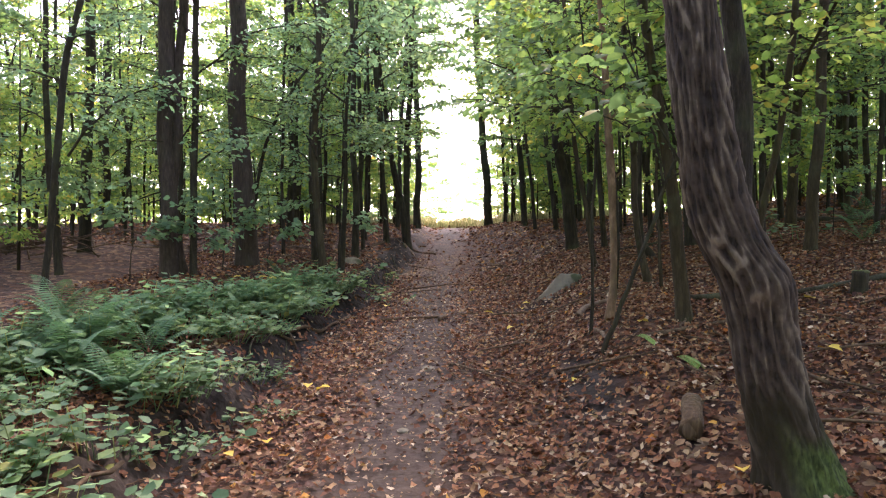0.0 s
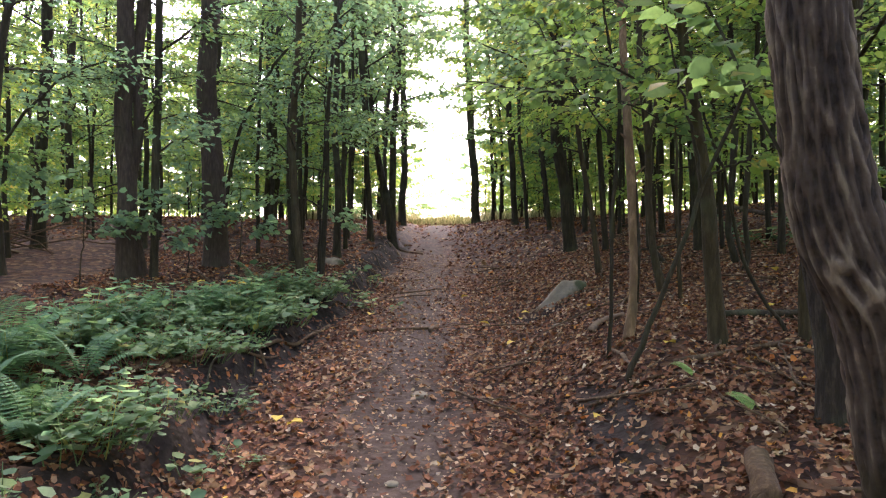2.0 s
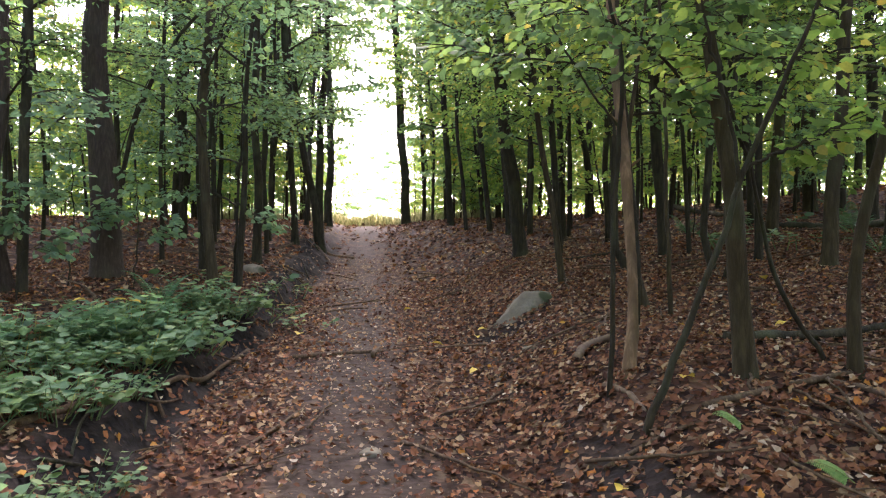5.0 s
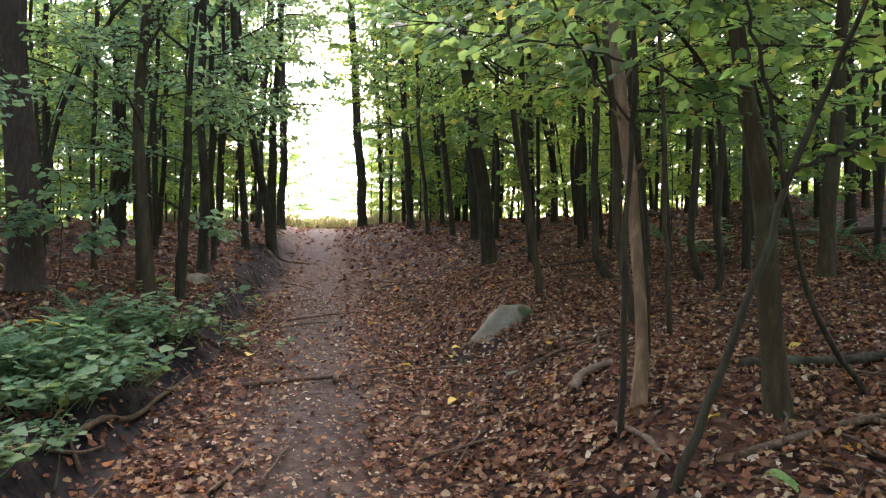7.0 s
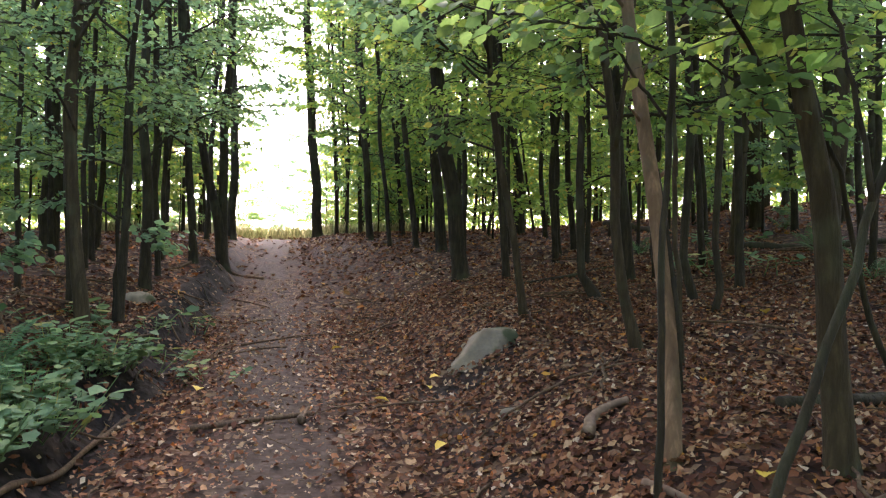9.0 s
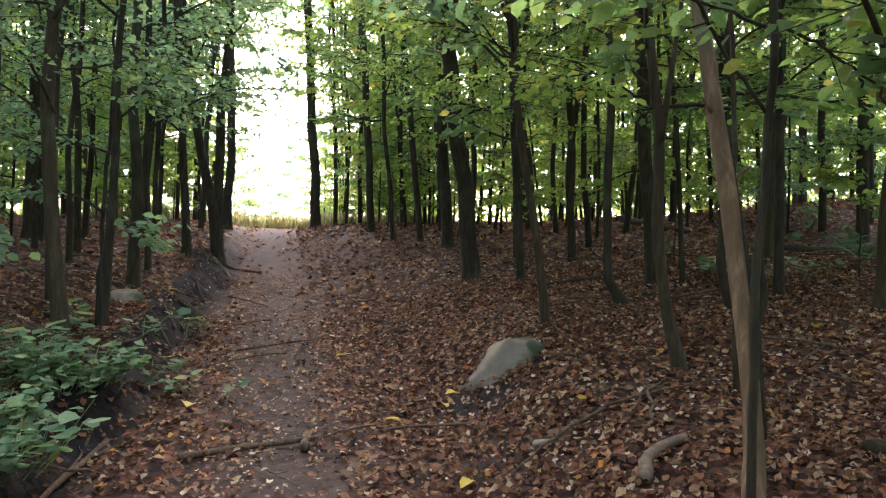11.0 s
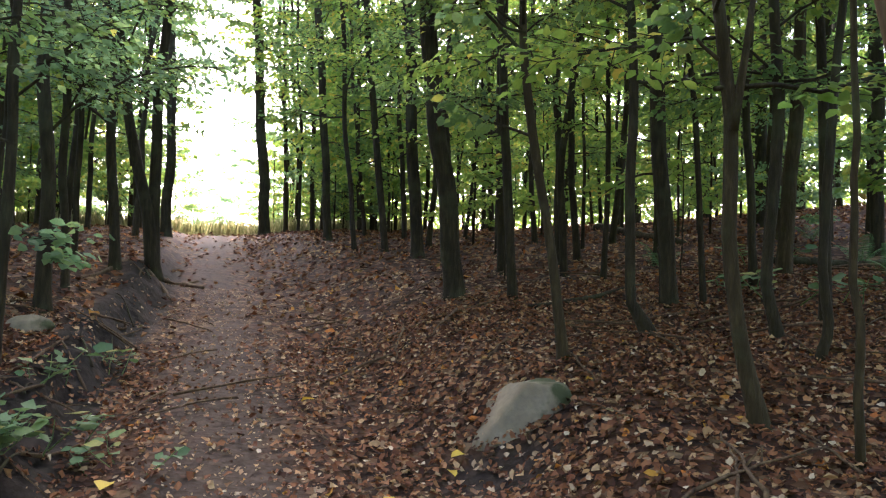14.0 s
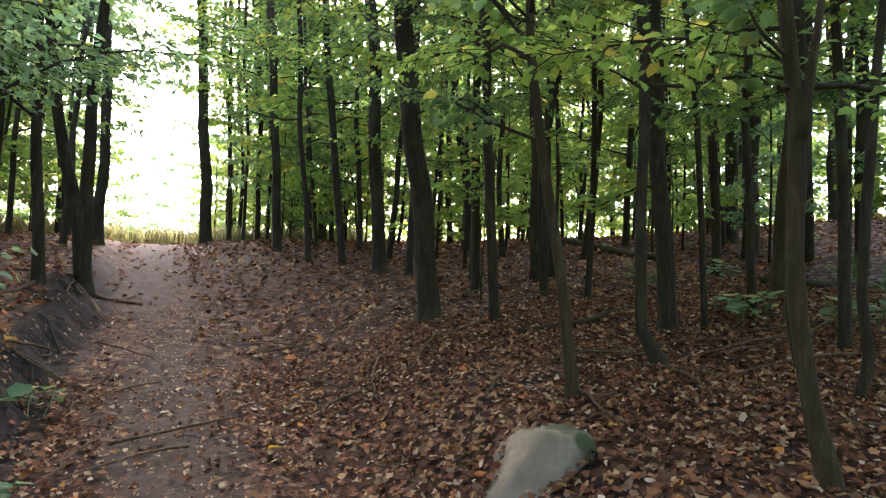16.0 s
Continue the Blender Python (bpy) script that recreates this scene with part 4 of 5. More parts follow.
def understorey():
    rng = np.random.RandomState(5)
    count = 0
    for _ in range(4000):
        if count >= 92:
            break
        x, y = rng.uniform(-18, 17), rng.uniform(8, 31)
        if opening(x, y) or (x > 0 and y < 13.5 and x < 6.5) or (x < 0 and y < 12 and x > -4.5):
            continue
        if (2 < x < 11 and y > 17 and rng.rand() < 0.55) or (x < -3 and y < 24 and rng.rand() < 0.5):
            continue
        if y < 14 and rng.rand() < (0.6 if x > 0 else 0.4):
            continue
        count += 1
        bush(x, y, BUSH_CROWNS[int(rng.choice(3, p=(0.5, 0.3, 0.2)))], rng.uniform(0.6, 1.15) * (1.35 if y > 19 else 1.0), rng.rand() * 6.28, "leafy yellow-green sapling under taller trees")
    for x, y, s in ((3.6, 25.0, 1.0), (4.4, 26.4, 1.2), (5.2, 25.4, 1.2), (4.4, 22.8, 1.0), (6.2, 24.0, 1.2), (-2.4, 24.6, 1.1), (-2.3, 27.2, 1.2), (-3.8, 24.5, 1.2)):
        bush(x, y, BUSH_CROWNS[0 if x > 0 else 1], s, x * 3, "leafy yellow-green sapling under taller trees")
    for x, y, s in ((1.95, 27.6, 0.8), (2.6, 28.8, 1.0), (3.3, 27.0, 1.0), (2.5, 31.0, 1.2), (3.7, 31.0, 1.2), (4.4, 29.0, 1.1), (-1.5, 29.0, 1.0), (-2.0, 27.4, 0.9), (-2.7, 31.0, 1.3), (-1.0, 33.5, 1.35)):
        bush(x, y, BUSH_CROWNS[0 if x > 0 else 1], s, x * 5, "leafy sapling at the edge of the bright clearing")
    for x, y, s in ((-6, 46, 2.2), (-3.2, 52, 1.8), (0.6, 58, 1.6), (3.6, 50, 1.7), (6.5, 47, 2.3), (-1.2, 64, 2.4), (2.4, 66, 2.6), (-10, 50, 2.6), (10, 52, 2.6), (-4.8, 60, 2.8), (5.6, 62, 2.8)):
        bush(x, y, BUSH_CROWNS[2], s, x, "pale leafy bush out in the bright clearing")


understorey()


def wood_edge():
    """Dense light-leaved growth on both sides of the opening on the crest."""
    rng = np.random.RandomState(41)
    for k in range(34):
        left = k % 2 == 0
        y = rng.uniform(22, 38)
        x = -(2.1 + 0.03 * (y - 20) + 11 * rng.rand() ** 1.4) if left else 2.7 + 0.05 * (y - 20) + 9 * rng.rand() ** 1.4
        if k % 4 < 2 and y > 21:
            r, lean = rng.uniform(0.03, 0.06), rng.randn() * 0.1
            far = x - 0.9 if left else x + 0.9
            tree(far, y, [(0, 0), (1.5, lean * 0.6), (3, lean * 1.3), (5, lean * 2)], [r * 1.1, r, r * 0.9, r * 0.8], rng.uniform(-60, 60), BARK_DARK, FAR_CROWNS[(0, 2, 1, 0)[k // 4 % 4]], rng.uniform(8, 11), "thin tree at the bright edge of the wood", lift=rng.uniform(0.6, 2.2))
        else:
            bush(x, y, BUSH_CROWNS[0 if rng.rand() < 0.7 else 1], rng.uniform(0.8, 1.25), rng.rand() * 6.28, "leafy yellow-green sapling at the edge of the wood")


wood_edge()


def far_belt():
    """Leaf clumps of the sunlit wood's edge far behind the trunks, on both sides of the clearing."""
    rng = np.random.RandomState(23)
    at = []
    while len(at) < 2700:
        a, r = radians(rng.uniform(-75, 75)), rng.uniform(27, 40)
        x, y = r * math.sin(a), 5 + r * math.cos(a)
        if -2.6 - 0.15 * (y - 25) < x < 3.2 + 0.12 * (y - 25):
            continue
        at.append((x, y, gz(x, y) + 0.2 + 7.5 * rng.rand() ** 1.5))
    n = 30
    base = np.repeat(np.array(at), n, 0) + rng.randn(len(at) * n, 3) * np.array((0.7, 0.7, 0.4))
    base[:, 2] = np.maximum(base[:, 2], ground_z(base[:, 0], base[:, 1]) + 0.05)
    length = 0.15 + 0.12 * rng.rand(len(base))
    v, f = flat_leaves(base, rng.randn(len(base), 3), rng.randn(len(base), 3) + np.array((0, 0, 0.6)), length, length * 0.7)
    tagged(new("far_foliage", mesh_of("far_foliage", v, f, LEAF_LIGHT, False)), "pale yellow-green leafy growth at the far edge of the wood", "foliage", kind="stuff")


far_belt()


# ---- leaf litter ----
def litter(name, count, box, keep, mat, size, seed, label, lift=0.02):
    rng = np.random.RandomState(seed)
    x, y = rng.uniform(box[0], box[1], count), rng.uniform(box[2], box[3], count)
    ok = rng.rand(count) < keep(x, y)
    x, y = x[ok], y[ok]
    n = len(x)
    at = np.stack([x, y, ground_z(x, y) + lift + 0.014 * rng.rand(n)], -1)
    sx, sy = (ground_z(x + 0.05, y) - ground_z(x - 0.05, y)) / 0.1, (ground_z(x, y + 0.05) - ground_z(x, y - 0.05)) / 0.1
    a = rng.rand(n) * 6.283
    along = np.stack([np.cos(a), np.sin(a), np.cos(a) * sx + np.sin(a) * sy + rng.randn(n) * 0.2], -1)
    normal = np.stack([-sx + rng.randn(n) * 0.2, -sy + rng.randn(n) * 0.2, np.ones(n)], -1)
    length = size * (0.55 + 0.8 * rng.rand(n))
    v, f = lobed_leaves(rng, at, along, normal, length, length * (0.42 + 0.3 * rng.rand(n)), 0.24)
    ob = new(name, mesh_of(name, v, f, mat, False))
    return tagged(ob, label, "leaf litter", kind="stuff")


def off_path(x, y):
    return x + 0.3 - 0.025 * y


def keep_litter(x, y):
    d = off_path(x, y)
    bare = np.exp(-((d + 0.15) / (0.5 + 0.1 * smooth(5, 9, y))) ** 2)
    bank = np.exp(-((d + bank_foot(y) + 0.16) / 0.26) ** 4)
    patch = 0.5 + 0.5 * np.sin(2.1 * x + 1.3 * y) * np.sin(1.7 * y - 2.6 * x + 2)
    hollow = np.maximum(np.exp(-(((x - 1.0) / 0.2) ** 2 + ((y - 5.1) / 0.8) ** 2) ** 2), np.exp(-(((x - 1.1) / 0.35) ** 2 + ((y - 8.8) / 0.28) ** 2) ** 2))
    return (1 - 0.8 * hollow) * np.clip((1 - 0.9 * bare) * (1 - (0.45 + 0.4 * smooth(4, 6.5, y)) * bank) * (0.55 + 0.45 * patch) * (1 - 0.45 * smooth(1.6, 2.2, -d)), 0, 1)


litter("leaf_litter", 135000, (-4, 6.5, 1.2, 12), keep_litter, LITTER, 0.047, 5, "reddish-brown dry fallen leaves covering the forest floor")
litter("pale_leaf_litter", 17000, (-2.5, 6.5, 1.2, 14), lambda x, y: 0.3 + 0.5 * smooth(0.4, 1.4, off_path(x, y)), LITTER_PALE, 0.04, 6, "pale curled fallen leaves lying over darker litter", 0.026)
litter("leaf_fragments", 9000, (-1.3, 1.2, 1.2, 15), lambda x, y: np.exp(-((off_path(x, y) + 0.1) / 0.6) ** 2), LITTER_PALE, 0.022, 8, "small trodden pale leaf fragments on the worn path", 0.012)
litter("leaf_litter", 30000, (-9, 14, 12, 24), keep_litter, LITTER, 0.085, 7, "brown dry fallen leaves further up the slope")


# ---- boulder ----
def boulder():
    bm = bmesh.new()
    bmesh.ops.create_icosphere(bm, subdivisions=5, radius=1.0)
    faces = [(Vector(n).normalized(), cut) for n, cut in (((-0.45, -0.75, 0.5), 0.7), ((0.25, -0.9, 0.2), 0.74), ((-0.6, 0.1, 0.75), 0.66), ((0.3, 0.1, 0.95), 0.86), ((0.9, -0.1, 0.3), 0.8), ((-0.9, -0.3, -0.1), 0.95), ((0.1, 0.9, 0.4), 0.8))]
    for v in bm.verts:
        p = v.co.normalized()
        r = 1.0
        for n, cut in faces:
            c = p.dot(n)
            if c > 0.05:
                r = min(r, cut / c)
        p = p * (r + 0.05 * noise.noise(p * 2.0) + 0.03 * noise.noise(p * 5 + Vector((3, 1, 0))) + 0.012 * noise.noise(p * 14))
        v.co = Vector((p.x * 0.47, p.y * 0.4, p.z * 0.46 + 0.12 * p.x))
    bmesh.ops.smooth_vert(bm, verts=bm.verts, factor=0.5, use_axis_x=True, use_axis_y=True, use_axis_z=True)
    me = bpy.data.meshes.new("boulder")
    bm.to_mesh(me)
    bm.free()
    me.polygons.foreach_set("use_smooth", np.ones(len(me.polygons), bool))
    m, nt, out = material("lichen_grey_stone")
    a, b, c = noise_of(nt, 3.0, 5), noise_of(nt, 30, 4), noise_of(nt, 6, 4)
    col = ramp(nt, a, [(0.3, (0.13, 0.105, 0.06)), (0.55, (0.2, 0.165, 0.1)), (0.75, (0.27, 0.225, 0.14))])
    col = mix(nt, ramp(nt, b, [(0.35, (0.4, 0.4, 0.4)), (0.6, (0, 0, 0))]), col, (0.11, 0.095, 0.065))
    co = nt.nodes.new("ShaderNodeSeparateXYZ")
    nt.links.new(nt.nodes.new("ShaderNodeTexCoord").outputs["Object"], co.inputs[0])
    ad = nt.nodes.new("ShaderNodeMath")
    ad.operation = "MULTIPLY_ADD"
    nt.links.new(co.outputs["X"], ad.inputs[0])
    ad.inputs[1].default_value = 1.6
    nt.links.new(c, ad.inputs[2])
    col = mix(nt, ramp(nt, ad.outputs[0], [(0.66, (0, 0, 0)), (0.8, (0.9, 0.9, 0.9))]), col, (0.04, 0.052, 0.018))
    surface(nt, out, col, 0.9, [(a, 0.4, 0.03), (b, 0.6, 0.008)], 0.2)
    me.materials.append(m)
    ob = new("boulder", me)
    ob.location = (1.43, 9.2, 0.95)
    return tagged(ob, "grey weathered boulder with green moss on one shoulder", "boulder")


boulder()


# ---- saplings and branches close to the path ----
def stem_of(points, n=24):
    p = curve_points([q[:3] for q in points], n)
    s = np.r_[0, np.cumsum([math.dist(a[:3], b[:3]) for a, b in zip(points, points[1:])])]
    return p, 0.7 * np.interp(np.linspace(0, s[-1], n), s, [q[3] for q in points])


def sapling(x, y, label, stems, leaf_mat=LEAF_GREEN, wood=BARK_DARK, bare=False, seed=1):
    """A sapling whose first stem stands on the ground; every stem is a list of x, y, height and radius from its foot."""
    rng = np.random.RandomState(seed)
    root = new("sapling")
    root.location = (x, y, gz(x, y))
    at, along, twigs = [], [], []
    for k, pts in enumerate(stems):
        p, r = stem_of(pts)
        if k == 0:
            p[0][2] -= 0.08
        p[2:-1] += rng.randn(len(p) - 3, 3) * 0.006
        part("stem" if k == 0 else "branch", mesh_of("stem" if k == 0 else "branch", *tube(p, r, 8, 0.05, seed + k), wood), root)
        if not bare:
            a, b = spray(rng, p, 0.62 if k == 0 else 0.35, 7, 0.75, 6, True, twigs)
            at += a
            along += b
    if not bare:
        part("twigwork", mesh_of("twigwork", *join(twigs), wood), root)
        part("crown", mesh_of("crown", *foliage(rng, at, along, 0.085, True), leaf_mat, False), root)
    return tagged(root, label, "sapling", "saplings beside the path")


sapling(1.19, 5.63, "thin forked sapling with a curved dark stem", [
    [(0, 0, 0, 0.037), (0.09, -0.01, 0.2, 0.031), (0.19, -0.03, 0.43, 0.028), (0.34, -0.05, 0.85, 0.024), (0.45, -0.07, 1.13, 0.023), (0.51, -0.08, 1.36, 0.021), (0.66, -0.1, 1.7, 0.02), (0.79, -0.13, 1.99, 0.017), (0.91, -0.14, 2.27, 0.013), (1.02, -0.16, 2.59, 0.01), (1.15, -0.1, 3.2, 0.006)],
    [(0.5, -0.08, 1.33, 0.017), (0.48, -0.08, 1.56, 0.014), (0.41, -0.06, 1.84, 0.013), (0.32, -0.05, 2.21, 0.01), (0.2, -0.04, 2.9, 0.005)],
    [(0.53, -0.08, 1.4, 0.014), (0.82, -0.13, 1.53, 0.011), (0.96, -0.15, 1.59, 0.008), (1.13, -0.18, 1.7, 0.006)],
    [(0.79, -0.12, 1.97, 0.011), (0.99, -0.16, 2.01, 0.008), (1.24, -0.2, 2.04, 0.006), (1.44, -0.23, 2.1, 0.004)]], LEAF_LIGHT, BARK_DARK, False, 3)
sapling(2.53, 5.98, "bent sapling arching up from the leaf litter", [
    [(0, 0, 0, 0.023), (-0.13, 0.02, 0.15, 0.021), (-0.25, 0.04, 0.3, 0.02), (-0.34, 0.05, 0.55, 0.02), (-0.42, 0.07, 0.81, 0.018), (-0.45, 0.07, 1.1, 0.016), (-0.58, 0.09, 1.5, 0.015), (-0.67, 0.11, 1.82, 0.013), (-0.74, 0.12, 2.15, 0.011), (-0.8, 0.12, 2.9, 0.006)]], LEAF_LIGHT, BARK_DARK, False, 4)
sapling(1.24, 6.21, "slim sapling with long level leafy branches", [
    [(0, 0, 0, 0.026), (0.03, 0, 0.43, 0.023), (0.02, 0, 0.82, 0.023), (0.05, -0.01, 1.31, 0.021), (0.06, -0.01, 1.68, 0.021), (0.1, -0.02, 2.04, 0.021), (0.03, -0.01, 2.2, 0.016), (-0.03, 0, 2.47, 0.015), (-0.1, 0, 3.3, 0.006)],
    [(0.1, -0.02, 2.03, 0.015), (0.27, -0.04, 2.18, 0.011), (0.5, -0.08, 2.27, 0.01), (0.76, -0.12, 2.37, 0.007)],
    [(0.06, -0.01, 1.61, 0.011), (-0.12, 0.02, 1.84, 0.01), (-0.27, 0.04, 2.1, 0.01), (-0.43, 0.07, 2.37, 0.008), (-0.55, 0.09, 2.57, 0.007)],
    [(0.07, -0.01, 1.91, 0.01), (-0.22, 0.03, 2.0, 0.008), (-0.55, 0.09, 2.03, 0.008), (-0.87, 0.14, 2.1, 0.007), (-1.07, 0.17, 2.12, 0.005)],
    [(0.08, -0.01, 1.94, 0.01), (0.27, -0.04, 1.86, 0.008), (0.46, -0.07, 1.74, 0.007), (0.58, -0.09, 1.56, 0.005)]], LEAF_GREEN, BARK_DARK, False, 5)
sapling(2.28, 7.59, "thin straight sapling in leaf litter", [[(0, 0, 0, 0.031), (-0.02, 0, 0.45, 0.027), (-0.04, 0.01, 1.13, 0.022), (-0.06, 0.01, 1.94, 0.02), (-0.09, 0.01, 2.62, 0.018), (-0.1, 0, 3.6, 0.008)]], LEAF_LIGHT, BARK_GREY, False, 6)
sapling(-2.85, 10.14, "thin sapling leaning past a pine trunk", [[(0, 0, 0, 0.041), (0.11, -0.02, 1.0, 0.038), (0.22, -0.03, 1.59, 0.035), (0.47, -0.08, 2.18, 0.032), (0.76, -0.12, 2.6, 0.026), (1.02, -0.16, 2.89, 0.021), (1.3, -0.2, 3.3, 0.01)]], LEAF_COOL, BARK_DARK, False, 7)
sapling(-1.62, 10.5, "young tree with low level branches over the bank", [
    [(0, 0, 0, 0.03), (0.03, 0, 0.95, 0.024), (0.08, 0, 1.9, 0.02), (0.1, 0, 3.0, 0.01)],
    [(0.04, -0.01, 0.91, 0.019), (-0.2, 0.05, 1.06, 0.017), (-0.44, 0.11, 1.11, 0.015), (-0.68, 0.18, 1.07, 0.01), (-0.92, 0.24, 1.02, 0.006)],
    [(0.03, -0.01, 0.96, 0.017), (0.16, -0.04, 0.86, 0.015), (0.28, -0.07, 0.78, 0.012), (0.42, -0.11, 0.67, 0.008)]], LEAF_COOL, BARK_DARK, False, 8)
for bx, by, br, ln in ((-2.35, 9.2, 0.012, 1.1), (-3.0, 8.3, 0.011, 1.0), (-2.9, 9.1, 0.012, 1.3), (-3.7, 8.2, 0.012, 1.2), (5.2, 9.6, 0.012, 1.5), (4.5, 11.6, 0.013, 1.7), (2.9, 12.6, 0.012, 1.6), (5.8, 8.4, 0.012, 1.4)):
    sapling(bx, by, "knee-high leafy seedling tree in the litter", [[(0, 0, 0, br), (0.04, 0.02, ln * 0.5, br * 0.7), (0.0, 0.05, ln, br * 0.3)], [(0.03, 0.01, ln * 0.4, 0.006), (0.3, 0.1, ln * 0.6, 0.003)], [(0.03, 0.01, ln * 0.6, 0.006), (-0.28, 0.15, ln * 0.75, 0.003)]], LEAF_LIGHT if bx > 0 else LEAF_COOL, BARK_DARK, False, int(bx * 10 + 90))


def limb_on(ob_xy, label, pts, wood=BARK_DARK, seed=1, mat=LEAF_GREEN):
    """A side limb whose tree stands at ob_xy."""
    for root in [o for o in bpy.data.objects if o.name.startswith("tree") and o.parent is None]:
        if math.dist(root.location[:2], ob_xy) < 0.06:
            rng = np.random.RandomState(seed)
            p, r = stem_of(pts, 14)
            part("branch", mesh_of("branch", *tube(p, r, 7, 0.05, seed), wood), root, label)
            tw = []
            a, b = spray(rng, p, 0.5, 5, 0.6, 6, True, tw)
            part("leaf_spray", mesh_of("leaf_spray", *foliage(rng, a, b, 0.085, True), mat, False), root)
            return


limb_on((1.99, 9.63), "thin side branch", [(-0.2, 0.09, 1.52, 0.017), (-0.3, 0.13, 1.56, 0.015), (-0.45, 0.21, 1.62, 0.013), (-0.61, 0.28, 1.7, 0.01), (-0.71, 0.32, 1.77, 0.007)], BARK_DARK, 21)
limb_on((1.99, 9.63), "thin side branch", [(-0.27, 0.12, 2.25, 0.017), (-0.39, 0.18, 2.28, 0.013), (-0.5, 0.23, 2.4, 0.012), (-0.57, 0.26, 2.52, 0.008)], BARK_DARK, 22)
limb_on((3.65, 10.67), "drooping side branch", [(-0.06, 0.03, 1.19, 0.021), (-0.24, 0.11, 1.19, 0.016), (-0.41, 0.19, 1.1, 0.012), (-0.54, 0.25, 1.01, 0.007)], BARK_DARK, 23, LEAF_LIGHT)
limb_on((2.31, 8.19), "second stem of the fork", [(-0.14, 0.06, 1.5, 0.038), (-0.11, 0.05, 1.71, 0.031), (-0.08, 0.04, 1.91, 0.027), (-0.06, 0.03, 2.11, 0.022), (0.1, 0.0, 3.4, 0.012)], BARK_GREY, 24, LEAF_LIGHT)
limb_on((2.31, 8.19), "thin side branch", [(-0.21, 0.09, 1.87, 0.017), (-0.29, 0.13, 1.95, 0.013), (-0.33, 0.15, 2.02, 0.011), (-0.38, 0.17, 2.15, 0.008)], BARK_GREY, 25)
limb_on((1.55, 3.12), "thin side branch", [(-0.44, 0.05, 1.3, 0.012), (-0.52, 0.05, 1.44, 0.009), (-0.61, 0.06, 1.6, 0.008), (-0.67, 0.06, 1.76, 0.007), (-0.77, 0.1, 1.98, 0.006)], BARK_DARK, 26)
limb_on((2.14, 12.14), "rising side branch", [(-0.27, 0.12, 2.67, 0.037), (-0.35, 0.16, 2.83, 0.026), (-0.43, 0.19, 3.09, 0.021), (-0.6, 0.3, 3.8, 0.01)], BARK_DARK, 28)
limb_on((-2.75, 9.71), "thin dead twig", [(0.09, -0.05, 1.01, 0.012), (0.15, -0.1, 1.29, 0.01), (0.33, -0.15, 1.79, 0.008), (0.52, -0.2, 2.18, 0.006)], BARK_DARK, 29, LEAF_COOL)


def overhang(ob_xy, pts, seed, mat):
    """A long leafy limb that reaches out over the path."""
    for root in [o for o in bpy.data.objects if o.name.startswith("tree") and o.parent is None]:
        if math.dist(root.location[:2], ob_xy) < 0.06:
            rng = np.random.RandomState(seed)
            p, r = stem_of(pts, 18)
            part("branch", mesh_of("branch", *tube(p, r, 7, 0.05, seed), BARK_DARK), root, "long leafy branch over the path")
            tw = []
            a, b = spray(rng, p, 0.2, 18, 1.4, 9, True, tw)
            part("twigwork", mesh_of("twigwork", *join(tw), BARK_DARK), root)
            part("leaf_spray", mesh_of("leaf_spray", *foliage(rng, a, b, 0.09, True), mat, False), root)
            return


overhang((2.14, 12.14), [(-0.28, 0.1, 2.8, 0.03), (-0.9, -0.2, 3.5, 0.022), (-1.9, -0.6, 4.0, 0.01)], 51, LEAF_COOL)
overhang((2.14, 12.14), [(-0.3, 0.1, 3.4, 0.03), (-1.0, 0.2, 4.3, 0.022), (-2.0, 0.4, 4.9, 0.01)], 52, LEAF_GREEN)
overhang((1.99, 9.63), [(-0.3, 0.1, 2.6, 0.02), (-0.8, 0.0, 3.3, 0.015), (-1.6, -0.2, 3.8, 0.006)], 53, LEAF_COOL)
overhang((2.59, 11.72), [(-0.2, 0.0, 3.0, 0.02), (-1.0, -0.6, 3.8, 0.015), (-2.2, -1.0, 4.4, 0.006)], 54, LEAF_GREEN)
overhang((-1.55, 11.88), [(0.0, 0.0, 3.0, 0.02), (0.7, -0.2, 3.8, 0.015), (1.6, -0.5, 4.4, 0.006)], 55, LEAF_COOL)
overhang((-0.84, 14.84), [(-0.4, 0.0, 2.8, 0.02), (0.2, -0.2, 4.2, 0.015), (0.9, -0.5, 5.4, 0.006)], 56, LEAF_COOL)
overhang((1.99, 9.63), [(-0.3, 0.1, 2.3, 0.02), (-0.6, -0.5, 2.9, 0.015), (-1.1, -1.2, 3.2, 0.006)], 57, LEAF_LIGHT)
overhang((1.99, 9.63), [(-0.3, 0.1, 2.1, 0.02), (-1.0, 0.1, 2.7, 0.015), (-2.1, 0.0, 3.1, 0.006)], 58, LEAF_COOL)
overhang((1.99, 9.63), [(-0.3, 0.1, 2.4, 0.02), (-0.9, -0.4, 3.3, 0.015), (-1.9, -0.9, 3.9, 0.006)], 59, LEAF_COOL)
overhang((2.59, 11.72), [(-0.2, 0.0, 2.5, 0.02), (-1.0, -0.3, 3.2, 0.015), (-2.3, -0.6, 3.5, 0.006)], 60, LEAF_GREEN)
overhang((-1.7, 9.69), [(-0.1, 0.0, 2.3, 0.02), (0.4, -0.1, 3.2, 0.015), (1.3, -0.2, 3.9, 0.006)], 61, LEAF_COOL)

